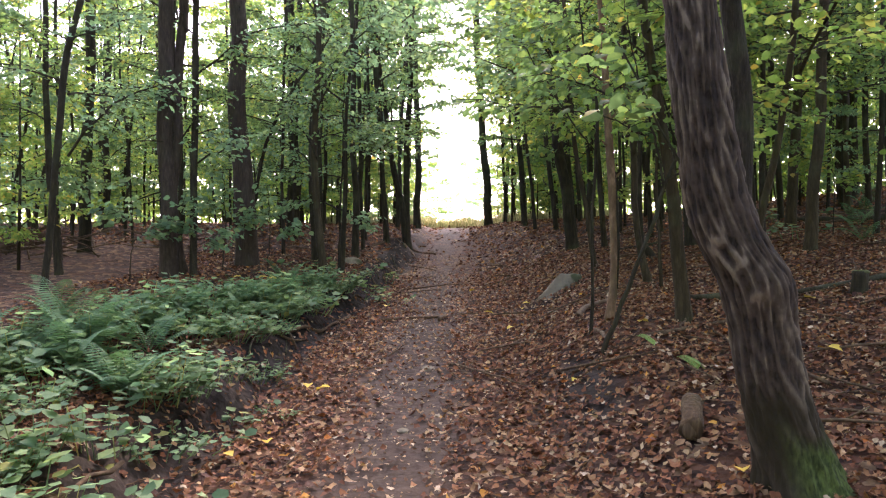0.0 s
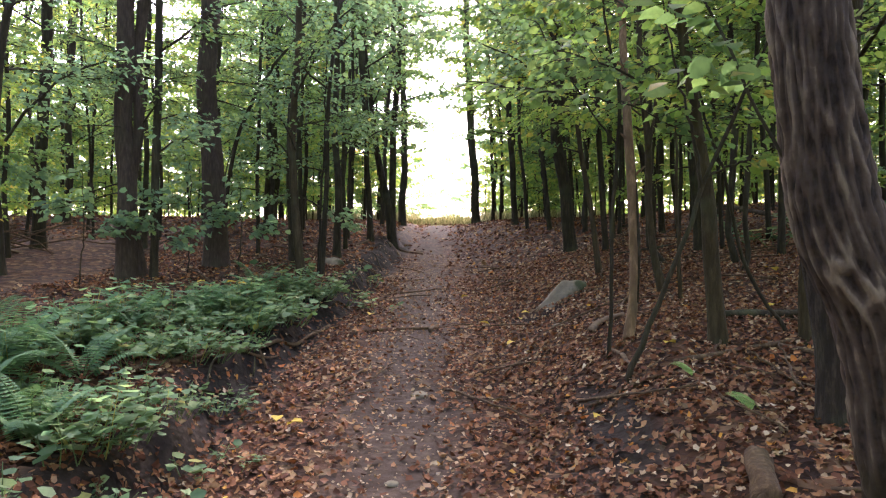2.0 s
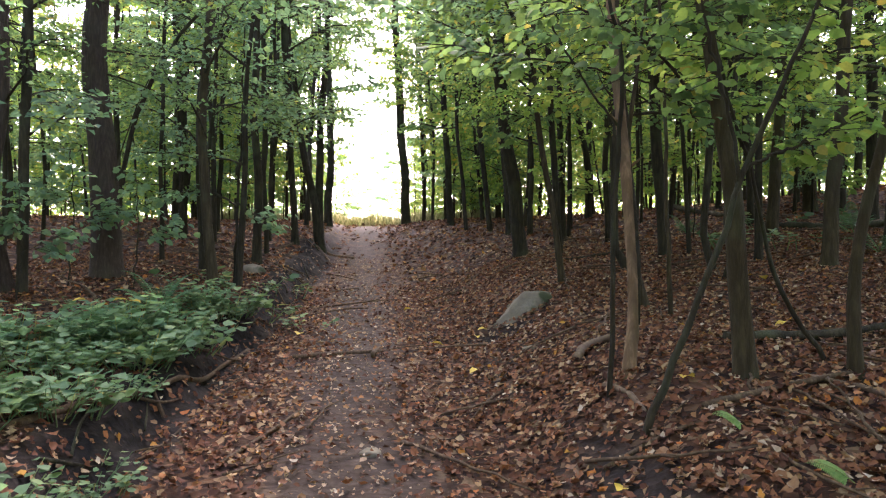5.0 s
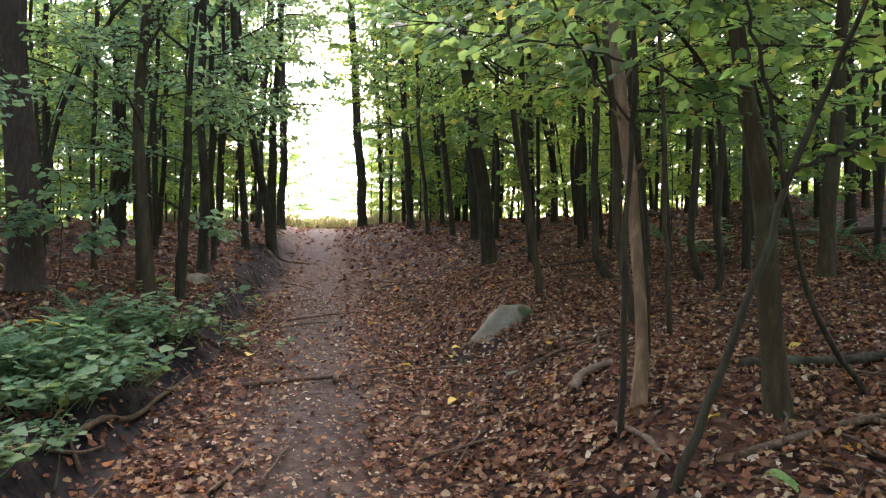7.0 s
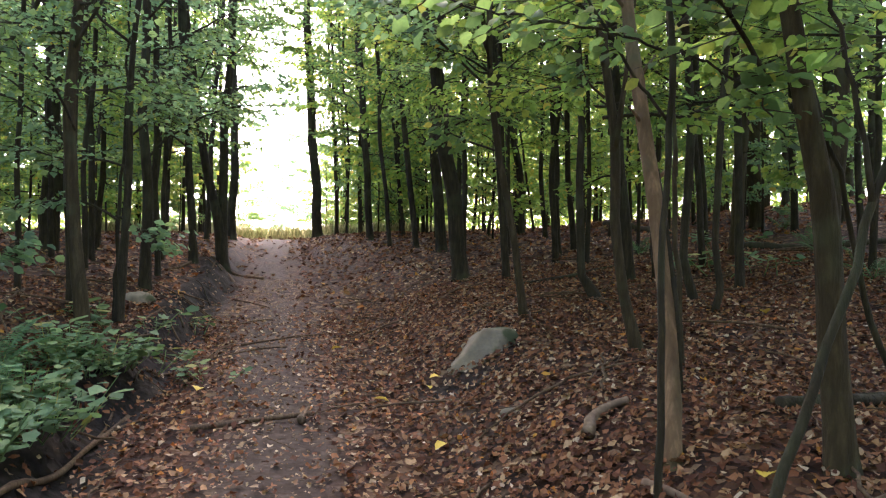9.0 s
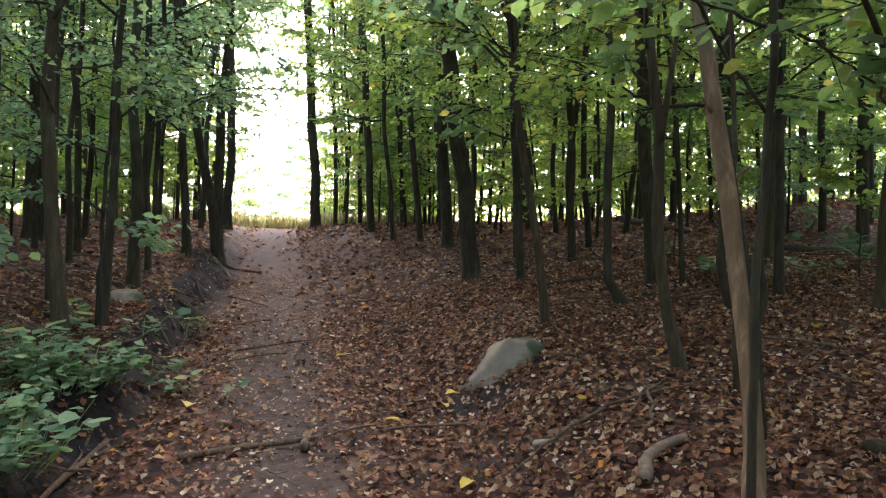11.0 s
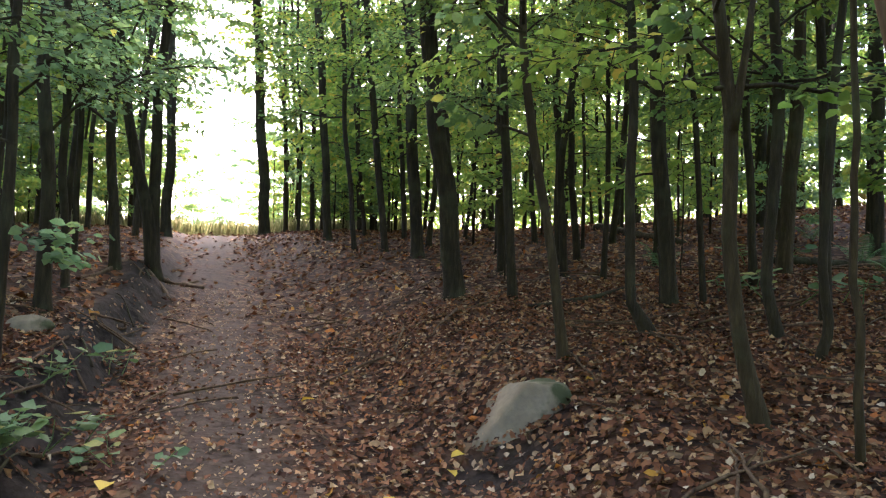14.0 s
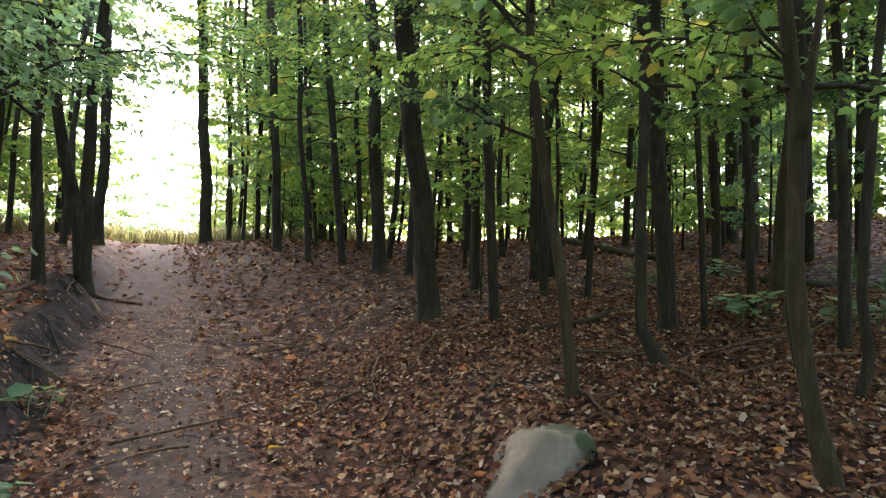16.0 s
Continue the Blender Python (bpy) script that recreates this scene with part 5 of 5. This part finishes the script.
for k, (h, reach, fore) in enumerate(((5.2, 1.5, -0.5), (6.0, 2.0, 0.4), (6.8, 2.3, -0.2), (7.6, 2.4, 0.5), (8.6, 2.6, -0.4))):
    overhang((1.42, 24.6), [(-0.25, 0.0, h, 0.03), (-0.25 - reach * 0.5, fore * 0.5, h + 0.5, 0.02), (-0.25 - reach, fore, h + 0.45, 0.006)], 70 + k, LEAF_GREEN)
    overhang((-1.5, 26.4), [(0.1, 0.0, h + 0.4, 0.03), (0.1 + reach * 0.4, -fore * 0.5, h + 0.9, 0.02), (0.1 + reach * 0.8, -fore, h + 0.8, 0.006)], 80 + k, LEAF_COOL)


# ---- herbs, ferns and seedlings ----
def herb_kind(seed, stalks, tall, leaf, per, mat):
    rng = np.random.RandomState(seed)
    stems, at, along = [], [], []
    for k in range(stalks):
        a = rng.rand() * 6.28
        r = 0.22 * math.sqrt(rng.rand())
        h = tall * (0.5 + 0.6 * rng.rand())
        foot = np.array([r * math.cos(a), r * math.sin(a), -0.02])
        tip = foot + np.array([0.12 * math.cos(a) + 0.05 * rng.randn(), 0.12 * math.sin(a) + 0.05 * rng.randn(), h])
        stems.append(tube([foot, (foot + tip) / 2 + rng.randn(3) * 0.01, tip], [0.004, 0.003, 0.002], 4, cap=False))
        for q in range(per):
            f = 0.35 + 0.65 * (q + 1) / per
            b = rng.rand() * 6.28
            base = foot + (tip - foot) * f
            at.append([base + np.array([math.cos(b), math.sin(b), 0]) * 0.02])
            along.append([np.array([math.cos(b), math.sin(b), 0.25 - 0.5 * rng.rand()])])
    at, along = np.vstack(at), np.vstack(along)
    n = len(at)
    size = leaf * (0.6 + 0.7 * rng.rand(n))
    v, f = lobed_leaves(rng, at, along, np.stack([rng.randn(n) * 0.3, rng.randn(n) * 0.3, np.ones(n)], -1), size, size * 0.95, 0.08)
    return mesh_of("stalk", *join(stems), LEAF_HERB), mesh_of("foliage", v, f, mat, False)


HERBS = [herb_kind(101, 22, 0.24, 0.068, 5, LEAF_HERB), herb_kind(102, 28, 0.17, 0.05, 5, LEAF_HERB), herb_kind(103, 12, 0.34, 0.085, 6, LEAF_COOL)]
SEEDLING = herb_kind(104, 4, 0.17, 0.075, 6, LEAF_HERB)


def herb(x, y, kind, size, spin, label, name="herb"):
    ob = new(name)
    ob.matrix_world = Matrix.Translation((x, y, gz(x, y) + 0.01)) @ Matrix.Rotation(spin, 4, "Z") @ Matrix.Diagonal((size, size, size, 1))
    part("stalk", kind[0], ob)
    part("foliage", kind[1], ob)
    return tagged(ob, label, "plant", "green plants on the bank")


def bank_plants():
    rng = np.random.RandomState(9)
    for k in range(86):
        y = rng.uniform(2.4, 9.4)
        width = float(np.interp(y, (2, 4, 7, 9, 10), (1.6, 1.7, 1.1, 0.5, 0.2)))
        d = -(float(bank_foot(y)) + 0.2 + width * rng.rand() ** 1.2)
        x = d - 0.3 + 0.025 * y
        herb(x, y, HERBS[int(rng.choice(3, p=(0.45, 0.35, 0.2)))], rng.uniform(0.65, 1.2), rng.rand() * 6.28, "low green bramble-like plant on the earth bank")
    for x, y, s in ((-1.46, 3.24, 0.9), (-1.69, 2.88, 1.2), (-1.62, 3.36, 1.1), (-1.53, 4.14, 0.9), (-1.36, 4.7, 0.7), (-1.15, 4.75, 0.5), (-0.98, 11.06, 1.0), (-1.18, 9.57, 1.2), (-0.72, 9.37, 0.9), (-1.49, 10.13, 1.3), (-1.66, 9.28, 1.4), (-1.3, 10.34, 0.9), (-1.85, 10.0, 1.3), (4.53, 10.28, 1.6), (4.41, 10.51, 1.5), (4.8, 9.9, 1.3), (5.6, 11.8, 1.5)):
        herb(x, y, SEEDLING, s, x * 7, "small green seedling with broad leaves", "seedling")


bank_plants()
for hx, hy, kind, size in ((-1.78, 3.55, 2, 0.8), (-1.6, 3.95, 1, 0.8), (-1.95, 3.2, 2, 0.9), (-1.72, 4.45, 1, 0.9), (-1.6, 5.0, 0, 0.75), (-1.62, 2.75, 2, 0.75), (-1.85, 2.6, 0, 0.9), (-1.52, 5.6, 1, 0.8)):
    herb(hx, hy, HERBS[kind], size, hy * 5, "low green bramble-like plant hanging over the earth bank")


def frond_mesh(seed, length=0.5, mat=FERN_GREEN):
    rng = np.random.RandomState(seed)
    s = np.linspace(0, 1, 12)
    path = np.stack([s * length * 0.85, 0 * s, 0.42 * length * np.sin(s * 2.0) + 0.01], -1)
    at, along, le = [], [], []
    for t in np.linspace(0.16, 0.99, 22):
        base = np.array([np.interp(t, s, path[:, c]) for c in range(3)])
        w = 0.17 * length * math.sin(min(1.0, 1.25 * (1 - t) + 0.06) * 1.5)
        for sg in (-1, 1):
            for q in range(3):
                at.append(base + np.array([0.25 * w * q / 3, sg * w * q / 3, -0.05 * w * q]))
                along.append((0.45, sg * 1.0, -0.15))
                le.append(w * 0.62)
    at, along, le = np.array(at), np.array(along), np.array(le)
    v, f = leaves(at, along, np.tile((0, 0, 1.0), (len(at), 1)) + rng.randn(len(at), 3) * 0.1, le, le * 0.42, 0.1)
    tv, tf = tube(path, 0.004 * (1.1 - s), 4, cap=False)
    return mesh_of("frond", *join([(v, f), (tv, tf)]), mat, False)


FRONDS = [frond_mesh(201), frond_mesh(202)]
BRIGHT_FRONDS = [frond_mesh(203, 0.5, FERN_BRIGHT), frond_mesh(204, 0.5, FERN_BRIGHT)]


def fern(x, y, count, size, spin, label):
    root = new("fern")
    root.location = (x, y, gz(x, y))
    for k in range(count):
        ob = part("frond", FRONDS[k % 2], root)
        ob.matrix_local = Matrix.Rotation(spin + k * 6.283 / max(count, 3) + 0.3 * (k % 3), 4, "Z") @ Matrix.Rotation(-0.35 + 0.2 * (k % 3), 4, "Y") @ Matrix.Scale(size * (0.85 + 0.1 * (k % 4)), 4)
    return tagged(root, label, "fern", "ferns on the forest floor")


for x, y, c, s, a in ((-2.5, 4.7, 8, 1.0, 0.2), (-2.8, 5.4, 8, 1.2, 0.9), (-2.2, 5.2, 7, 0.9, 1.5), (-3.1, 4.5, 8, 1.1, 2.2), (-2.35, 6.3, 7, 0.9, 0.4), (-1.95, 8.6, 7, 0.9, 1.1), (-1.75, 8.0, 6, 0.8, 2.0), (-3.3, 6.0, 7, 1.0, 0.0), (-2.0, 4.3, 8, 0.9, 0.5), (-2.6, 5.0, 9, 1.1, 1.7), (-2.1, 7.3, 8, 0.8, 2.9), (-2.9, 3.9, 8, 1.0, 0.1)):
    fern(x, y, c, s, a, "lush green fern clump on the bank")
for x, y, spin, size, label in ((1.56, 5.28, 3.0, 0.4, "single bright green fern frond in brown litter"), (1.7, 4.72, 2.6, 0.42, "single bright green fern frond beside a rotten log")):
    lone = new("fern")
    lone.location = (x, y, gz(x, y) + 0.03)
    part("frond", BRIGHT_FRONDS[int(y) % 2], lone).matrix_local = Matrix.Rotation(spin, 4, "Z") @ Matrix.Rotation(-0.5, 4, "X") @ Matrix.Scale(size, 4)
    tagged(lone, label, "fern", "ferns on the forest floor")
for x, y in ((5.2, 8.9), (5.9, 10.2), (6.6, 11.2), (4.7, 12.2), (7.4, 12.6)):
    fern(x, y, 5, 0.9, x, "pale green fern among fallen branches")


# ---- dead wood ----
def lying(name, pts, radius, mat, label, category, group="", seg=9, sink=0.3, seed=1):
    """A stick or log that lies on the ground through the given places."""
    rng = np.random.RandomState(seed)
    q = curve_points(pts, max(8, int(10 * math.dist(pts[0], pts[-1]))))
    p = np.column_stack([q, ground_z(q[:, 0], q[:, 1])])
    for _ in range(4):
        p[1:-1, 2] = 0.25 * p[:-2, 2] + 0.5 * p[1:-1, 2] + 0.25 * p[2:, 2]
    p[:, 2] = np.maximum(p[:, 2], ground_z(q[:, 0], q[:, 1])) + radius * (1 - sink) + 0.01
    p[:, :2] += np.cumsum(rng.randn(len(p), 2), 0) * radius * 0.15
    r = radius * np.linspace(1.0, 0.65, len(p)) * (1 + 0.1 * rng.randn(len(p)))
    c = p.mean(0)
    ob = new(name, mesh_of(name, *tube(p - c, r, seg, 0.08, seed), mat))
    ob.location = c
    return tagged(ob, label, category, group)


lying("stick", [(-0.78, 8.18), (-0.4, 8.3), (-0.03, 8.42)], 0.022, TWIG, "brown broken stick lying across the path", "stick")
lying("stick", [(-0.1, 8.25), (-0.02, 8.52)], 0.025, TWIG, "short broken piece of branch on the path", "stick", seed=2)
lying("branch", [(-2.05, 5.45), (-1.75, 6.2), (-1.48, 6.85), (-1.33, 7.7), (-1.18, 8.55)], 0.024, TWIG, "long fallen branch along the brink of the bank", "branch", seed=3)
lying("branch", [(-1.0, 5.9), (-0.6, 6.9)], 0.014, TWIG, "dark thin stick half sunk in the leaf litter", "branch", seed=4)
lying("branch", [(1.55, 5.66), (2.0, 5.75), (2.5, 5.72)], 0.024, TWIG, "brown fallen branch under saplings", "branch", seed=5)
lying("branch", [(2.2, 5.95), (2.4, 5.5), (2.55, 4.9)], 0.015, BARK_PALE, "pale bare fallen branch", "branch", seed=6)
lying("branch", [(1.26, 6.35), (1.31, 6.1), (1.29, 5.82)], 0.02, BARK_PALE, "pale peeled root piece", "root", seed=7)
lying("branch", [(1.27, 6.9), (1.38, 7.02), (1.62, 7.05)], 0.035, BARK_PALE, "pale bleached piece of wood in the litter", "branch", seed=8)
lying("branch", [(0.95, 5.5), (1.4, 5.55), (2.0, 5.1)], 0.012, TWIG, "thin dry stick on leaf litter", "branch", seed=9)
lying("branch", [(6.3, 16.2), (6.1, 15.2), (5.8, 13.2)], 0.07, BARK_DARK, "dark fallen log on the slope", "log", seed=10)
lying("branch", [(5.6, 11.5), (6.2, 11.1), (7.4, 10.6)], 0.055, BARK_DARK, "dark fallen bough on the slope", "log", seed=11)
lying("branch", [(1.2, 11.3), (1.7, 11.45), (2.3, 11.6)], 0.02, TWIG, "dry twigs below an oak-like trunk", "branch", seed=12)
lying("branch", [(2.6, 10.2), (3.3, 10.35), (4.2, 10.0)], 0.022, TWIG, "bare brown branch lying behind trunks", "branch", seed=13)
lying("branch", [(2.5, 11.2), (3.2, 11.1), (3.9, 11.4)], 0.03, BARK_DARK, "dark fallen branch over a hollow", "branch", seed=14)
lying("branch", [(2.2, 6.6), (3.4, 6.5), (4.8, 6.7)], 0.04, BARK_DARK, "long dark fallen bough in the litter", "branch", seed=15)
lying("branch", [(-3.2, 3.6), (-2.6, 3.9)], 0.035, BARK_PALE, "pale broken branch among ferns", "branch", seed=16)
lying("branch", [(-1.95, 2.75), (-1.6, 3.1), (-1.5, 3.3)], 0.014, TWIG, "thin stick among green herbs", "branch", seed=17)
lying("branch", [(-1.6, 9.6), (-1.35, 10.8), (-1.2, 11.6)], 0.014, TWIG, "thin dark stick hanging over the bank", "branch", seed=18)
lying("branch", [(0.4, 8.75), (0.46, 9.2)], 0.012, TWIG, "thin pale stick on the path", "stick", seed=19)
lying("branch", [(-0.5, 15.2), (-0.25, 14.9)], 0.03, BARK_PALE, "pale curved branch beside the path", "branch", seed=20)
for k, (ax, ay, bx, by) in enumerate(((-0.95, 14.9, -1.5, 13.6), (-0.9, 14.7, -0.62, 14.0), (-0.95, 15.0, -1.9, 14.6), (-0.8, 15.0, -0.3, 15.6))):
    lying("root", [(ax, ay), ((ax + bx) / 2 + 0.06, (ay + by) / 2), (bx, by)], 0.035, TWIG, "brown exposed root of a forked tree on the bank", "root", "roots of the forked tree", sink=1.1, seed=30 + k)


def bank_roots():
    """Bare roots and sticks that stick out of the broken earth bank."""
    rng = np.random.RandomState(61)
    for k in range(26):
        y = rng.uniform(4.5, 14.5)
        x = -(float(bank_foot(y)) + rng.uniform(0.0, 0.3)) - 0.3 + 0.025 * y
        a, ln = rng.uniform(0.9, 2.2), rng.uniform(0.25, 0.7)
        lying("root", [(x, y), (x + 0.5 * ln * math.cos(a) + 0.04 * rng.randn(), y + 0.5 * ln * math.sin(a)), (x + ln * math.cos(a), y + ln * math.sin(a))], rng.uniform(0.006, 0.014), TWIG if k % 3 else BARK_DARK, "thin root sticking out of the dark earth bank", "root", "roots in the bank", seg=6, sink=0.1, seed=200 + k)


bank_roots()


def cut_log():
    a, b = np.array((1.27, 3.74)), np.array((1.42, 4.16))
    p = np.linspace((0, 0, 0), (b[0] - a[0], b[1] - a[1], 0.07), 9)
    v, f = tube(p, 0.06 * np.array([0.97, 1.04, 1.0, 1.05, 0.98, 1.03, 0.96, 1.0, 0.93]), 26, 0.16, 4)
    root = new("log", mesh_of("log", v, f, WOOD_ROTTEN, False))
    root.location = (a[0], a[1], gz(a[0], a[1]) + 0.07)
    e, g = tube([(-0.001, -0.004, 0), (0.0, 0.004, 0.0)], [0.045, 0.047], 16)
    part("cut_end", mesh_of("cut_end", e, g, TWIG), root, "weathered brown cut face")
    return tagged(root, "short rotten grey-brown log lying in leaf litter", "log")


cut_log()


def stump(x, y, r, h):
    s = np.linspace(0, 1, 7)
    v, f = tube(np.stack([0.02 * s, 0 * s, -0.05 + (h + 0.05) * s], -1), r * (1 + 0.35 * np.exp(-s * 5)), 14, 0.06, 8)
    root = new("stump", mesh_of("stump", v, f, BARK_DARK))
    root.location = (x, y, gz(x, y))
    m, nt, out = material("moss")
    n = noise_of(nt, 30, 4)
    surface(nt, out, ramp(nt, n, [(0.3, (0.05, 0.06, 0.02)), (0.7, (0.14, 0.15, 0.05))]), 0.95, [(n, 0.8, 0.01)])
    v, f = tube([(0.02, 0, h - 0.01), (0.02, 0, h + 0.012)], [r * 1.03, r * 0.8], 14, 0.1, 9)
    part("moss_cap", mesh_of("moss_cap", v, f, m), root, "green moss cap")
    return tagged(root, "short mossy stump standing in leaf litter", "stump")


stump(3.48, 6.04, 0.065, 0.2)


def twigs_about():
    rng = np.random.RandomState(41)
    kinds = []
    for k in range(5):
        n = 9
        p = np.column_stack([np.linspace(-0.25, 0.25, n), np.cumsum(rng.randn(n)) * 0.012, 0.012 + 0.01 * np.sin(np.linspace(0, 3, n))])
        bits = [tube(p, np.linspace(0.007, 0.003, n), 5)]
        bits.append(tube([p[4], p[4] + np.array([0.07, 0.06 * (-1) ** k, 0.02])], [0.004, 0.002], 4))
        kinds.append(mesh_of("twig", *join(bits), TWIG))
    for _ in range(270):
        x, y = rng.uniform(-3, 6.5), rng.uniform(2.2, 13)
        d = x + 0.3 - 0.025 * y
        if -0.9 < d < 0.6 and rng.rand() < 0.75:
            continue
        ob = new("twig", kinds[int(rng.randint(5))])
        s = rng.uniform(0.5, 2.0)
        up = Vector((-(gz(x + 0.2, y) - gz(x - 0.2, y)) / 0.4, -(gz(x, y + 0.2) - gz(x, y - 0.2)) / 0.4, 1)).normalized()
        ob.matrix_world = Matrix.Translation((x, y, gz(x, y) + 0.022)) @ up.to_track_quat("Z", "Y").to_matrix().to_4x4() @ Matrix.Rotation(rng.rand() * 6.28, 4, "Z") @ Matrix.Scale(s, 4)
        tagged(ob, "thin dry brown twig on the forest floor", "twig", "fallen twigs")


twigs_about()


def brush_pile():
    rng = np.random.RandomState(6)
    bits = []
    for _ in range(90):
        c = np.array([rng.randn() * 0.9, rng.randn() * 0.6, 0.1 + 0.3 * rng.rand()])
        a = rng.rand() * 6.28
        d = np.array([math.cos(a), math.sin(a), rng.randn() * 0.25]) * rng.uniform(0.3, 0.8)
        bits.append(tube([c - d, c + rng.randn(3) * 0.05, c + d], [0.014, 0.012, 0.005], 5))
    ob = new("brush_pile", mesh_of("brush_pile", *join(bits), TWIG))
    ob.location = (-6.9, 10.8, gz(-6.9, 10.8) - 0.05)
    tagged(ob, "brown heap of dead brushwood in the wood", "brush pile", kind="stuff")


brush_pile()


# ---- small stones and single bright leaves ----
def pebble(x, y, r, label):
    bm = bmesh.new()
    bmesh.ops.create_icosphere(bm, subdivisions=3, radius=1)
    for v in bm.verts:
        p = v.co.copy()
        v.co = p * (1 + 0.25 * noise.noise(p * 1.5 + Vector((x, y, 0))))
        v.co = Vector((v.co.x * r, v.co.y * r * 0.8, v.co.z * r * 0.5))
    me = bpy.data.meshes.new("stone")
    bm.to_mesh(me)
    bm.free()
    me.polygons.foreach_set("use_smooth", np.ones(len(me.polygons), bool))
    me.materials.append(bpy.data.materials["lichen_grey_stone"])
    ob = new("stone", me)
    ob.location = (x, y, gz(x, y) + r * 0.15)
    tagged(ob, label, "stone")


pebble(-0.18, 6.12, 0.06, "small pale stone set in the path")
pebble(-1.54, 11.35, 0.17, "brown-grey stone at the top of the bank")
pebble(-0.3, 4.6, 0.04, "small grey stone on the worn path")
pebble(1.15, 7.7, 0.07, "brown stone in leaf litter")


def bright_leaves():
    rng = np.random.RandomState(12)
    at, al, nn = np.zeros((1, 3)), np.array([[1.0, 0, 0.05]]), np.array([[0.1, 0.1, 1.0]])
    me = mesh_of("fallen_leaf", *leaves(at, al, nn, np.array([0.1]), np.array([0.075])), YELLOW_LEAF, False)
    for x, y in ((-1.08, 5.42), (-1.0, 5.35), (1.04, 9.02), (0.91, 8.93), (0.55, 8.6), (1.35, 3.3), (1.9, 4.1), (2.3, 5.0), (2.6, 4.7), (1.6, 6.0), (-1.1, 4.3), (-1.25, 4.1), (0.9, 5.2), (2.9, 7.0), (0.7, 7.6), (-0.8, 9.0), (-2.1, 7.8), (-2.0, 7.9), (-2.25, 7.7), (0.3, 10.2), (3.6, 8.4), (3.1, 6.2)):
        ob = new("fallen_leaf", me)
        green = x < -1.5
        ob.matrix_world = Matrix.Translation((x, y, gz(x, y) + (0.25 if green else 0.04))) @ Euler((rng.randn() * 0.2, rng.randn() * 0.2, rng.rand() * 6.28)).to_matrix().to_4x4() @ Matrix.Scale(rng.uniform(0.8, 1.3), 4)
        tagged(ob, "bright yellow leaf caught on green plants" if green else "bright yellow leaf fallen on brown litter", "leaf", "yellow leaves")


bright_leaves()


def grass():
    rng = np.random.RandomState(8)
    n = 9000
    x, y = rng.uniform(-5, 6, n), 25.6 + 7 * rng.rand(n) ** 1.5
    at = np.stack([x, y, ground_z(x, y)], -1)
    a = rng.rand(n) * 6.28
    al = np.stack([0.35 * np.cos(a), 0.35 * np.sin(a), np.ones(n)], -1)
    nn = np.stack([np.sin(a), -np.cos(a), 0.1 * np.ones(n)], -1)
    le = 0.2 + 0.35 * rng.rand(n)
    m = leaf_material("dry_grass", [(0.0, (0.13, 0.16, 0.07)), (0.5, (0.22, 0.22, 0.11)), (1.0, (0.36, 0.33, 0.2))], 0.4)
    tagged(new("grass", mesh_of("grass", *flat_leaves(at, al, nn, le, 0.03 + 0 * le), m, False)), "yellow-green tall grass at the edge of the clearing", "grass", kind="stuff")


grass()
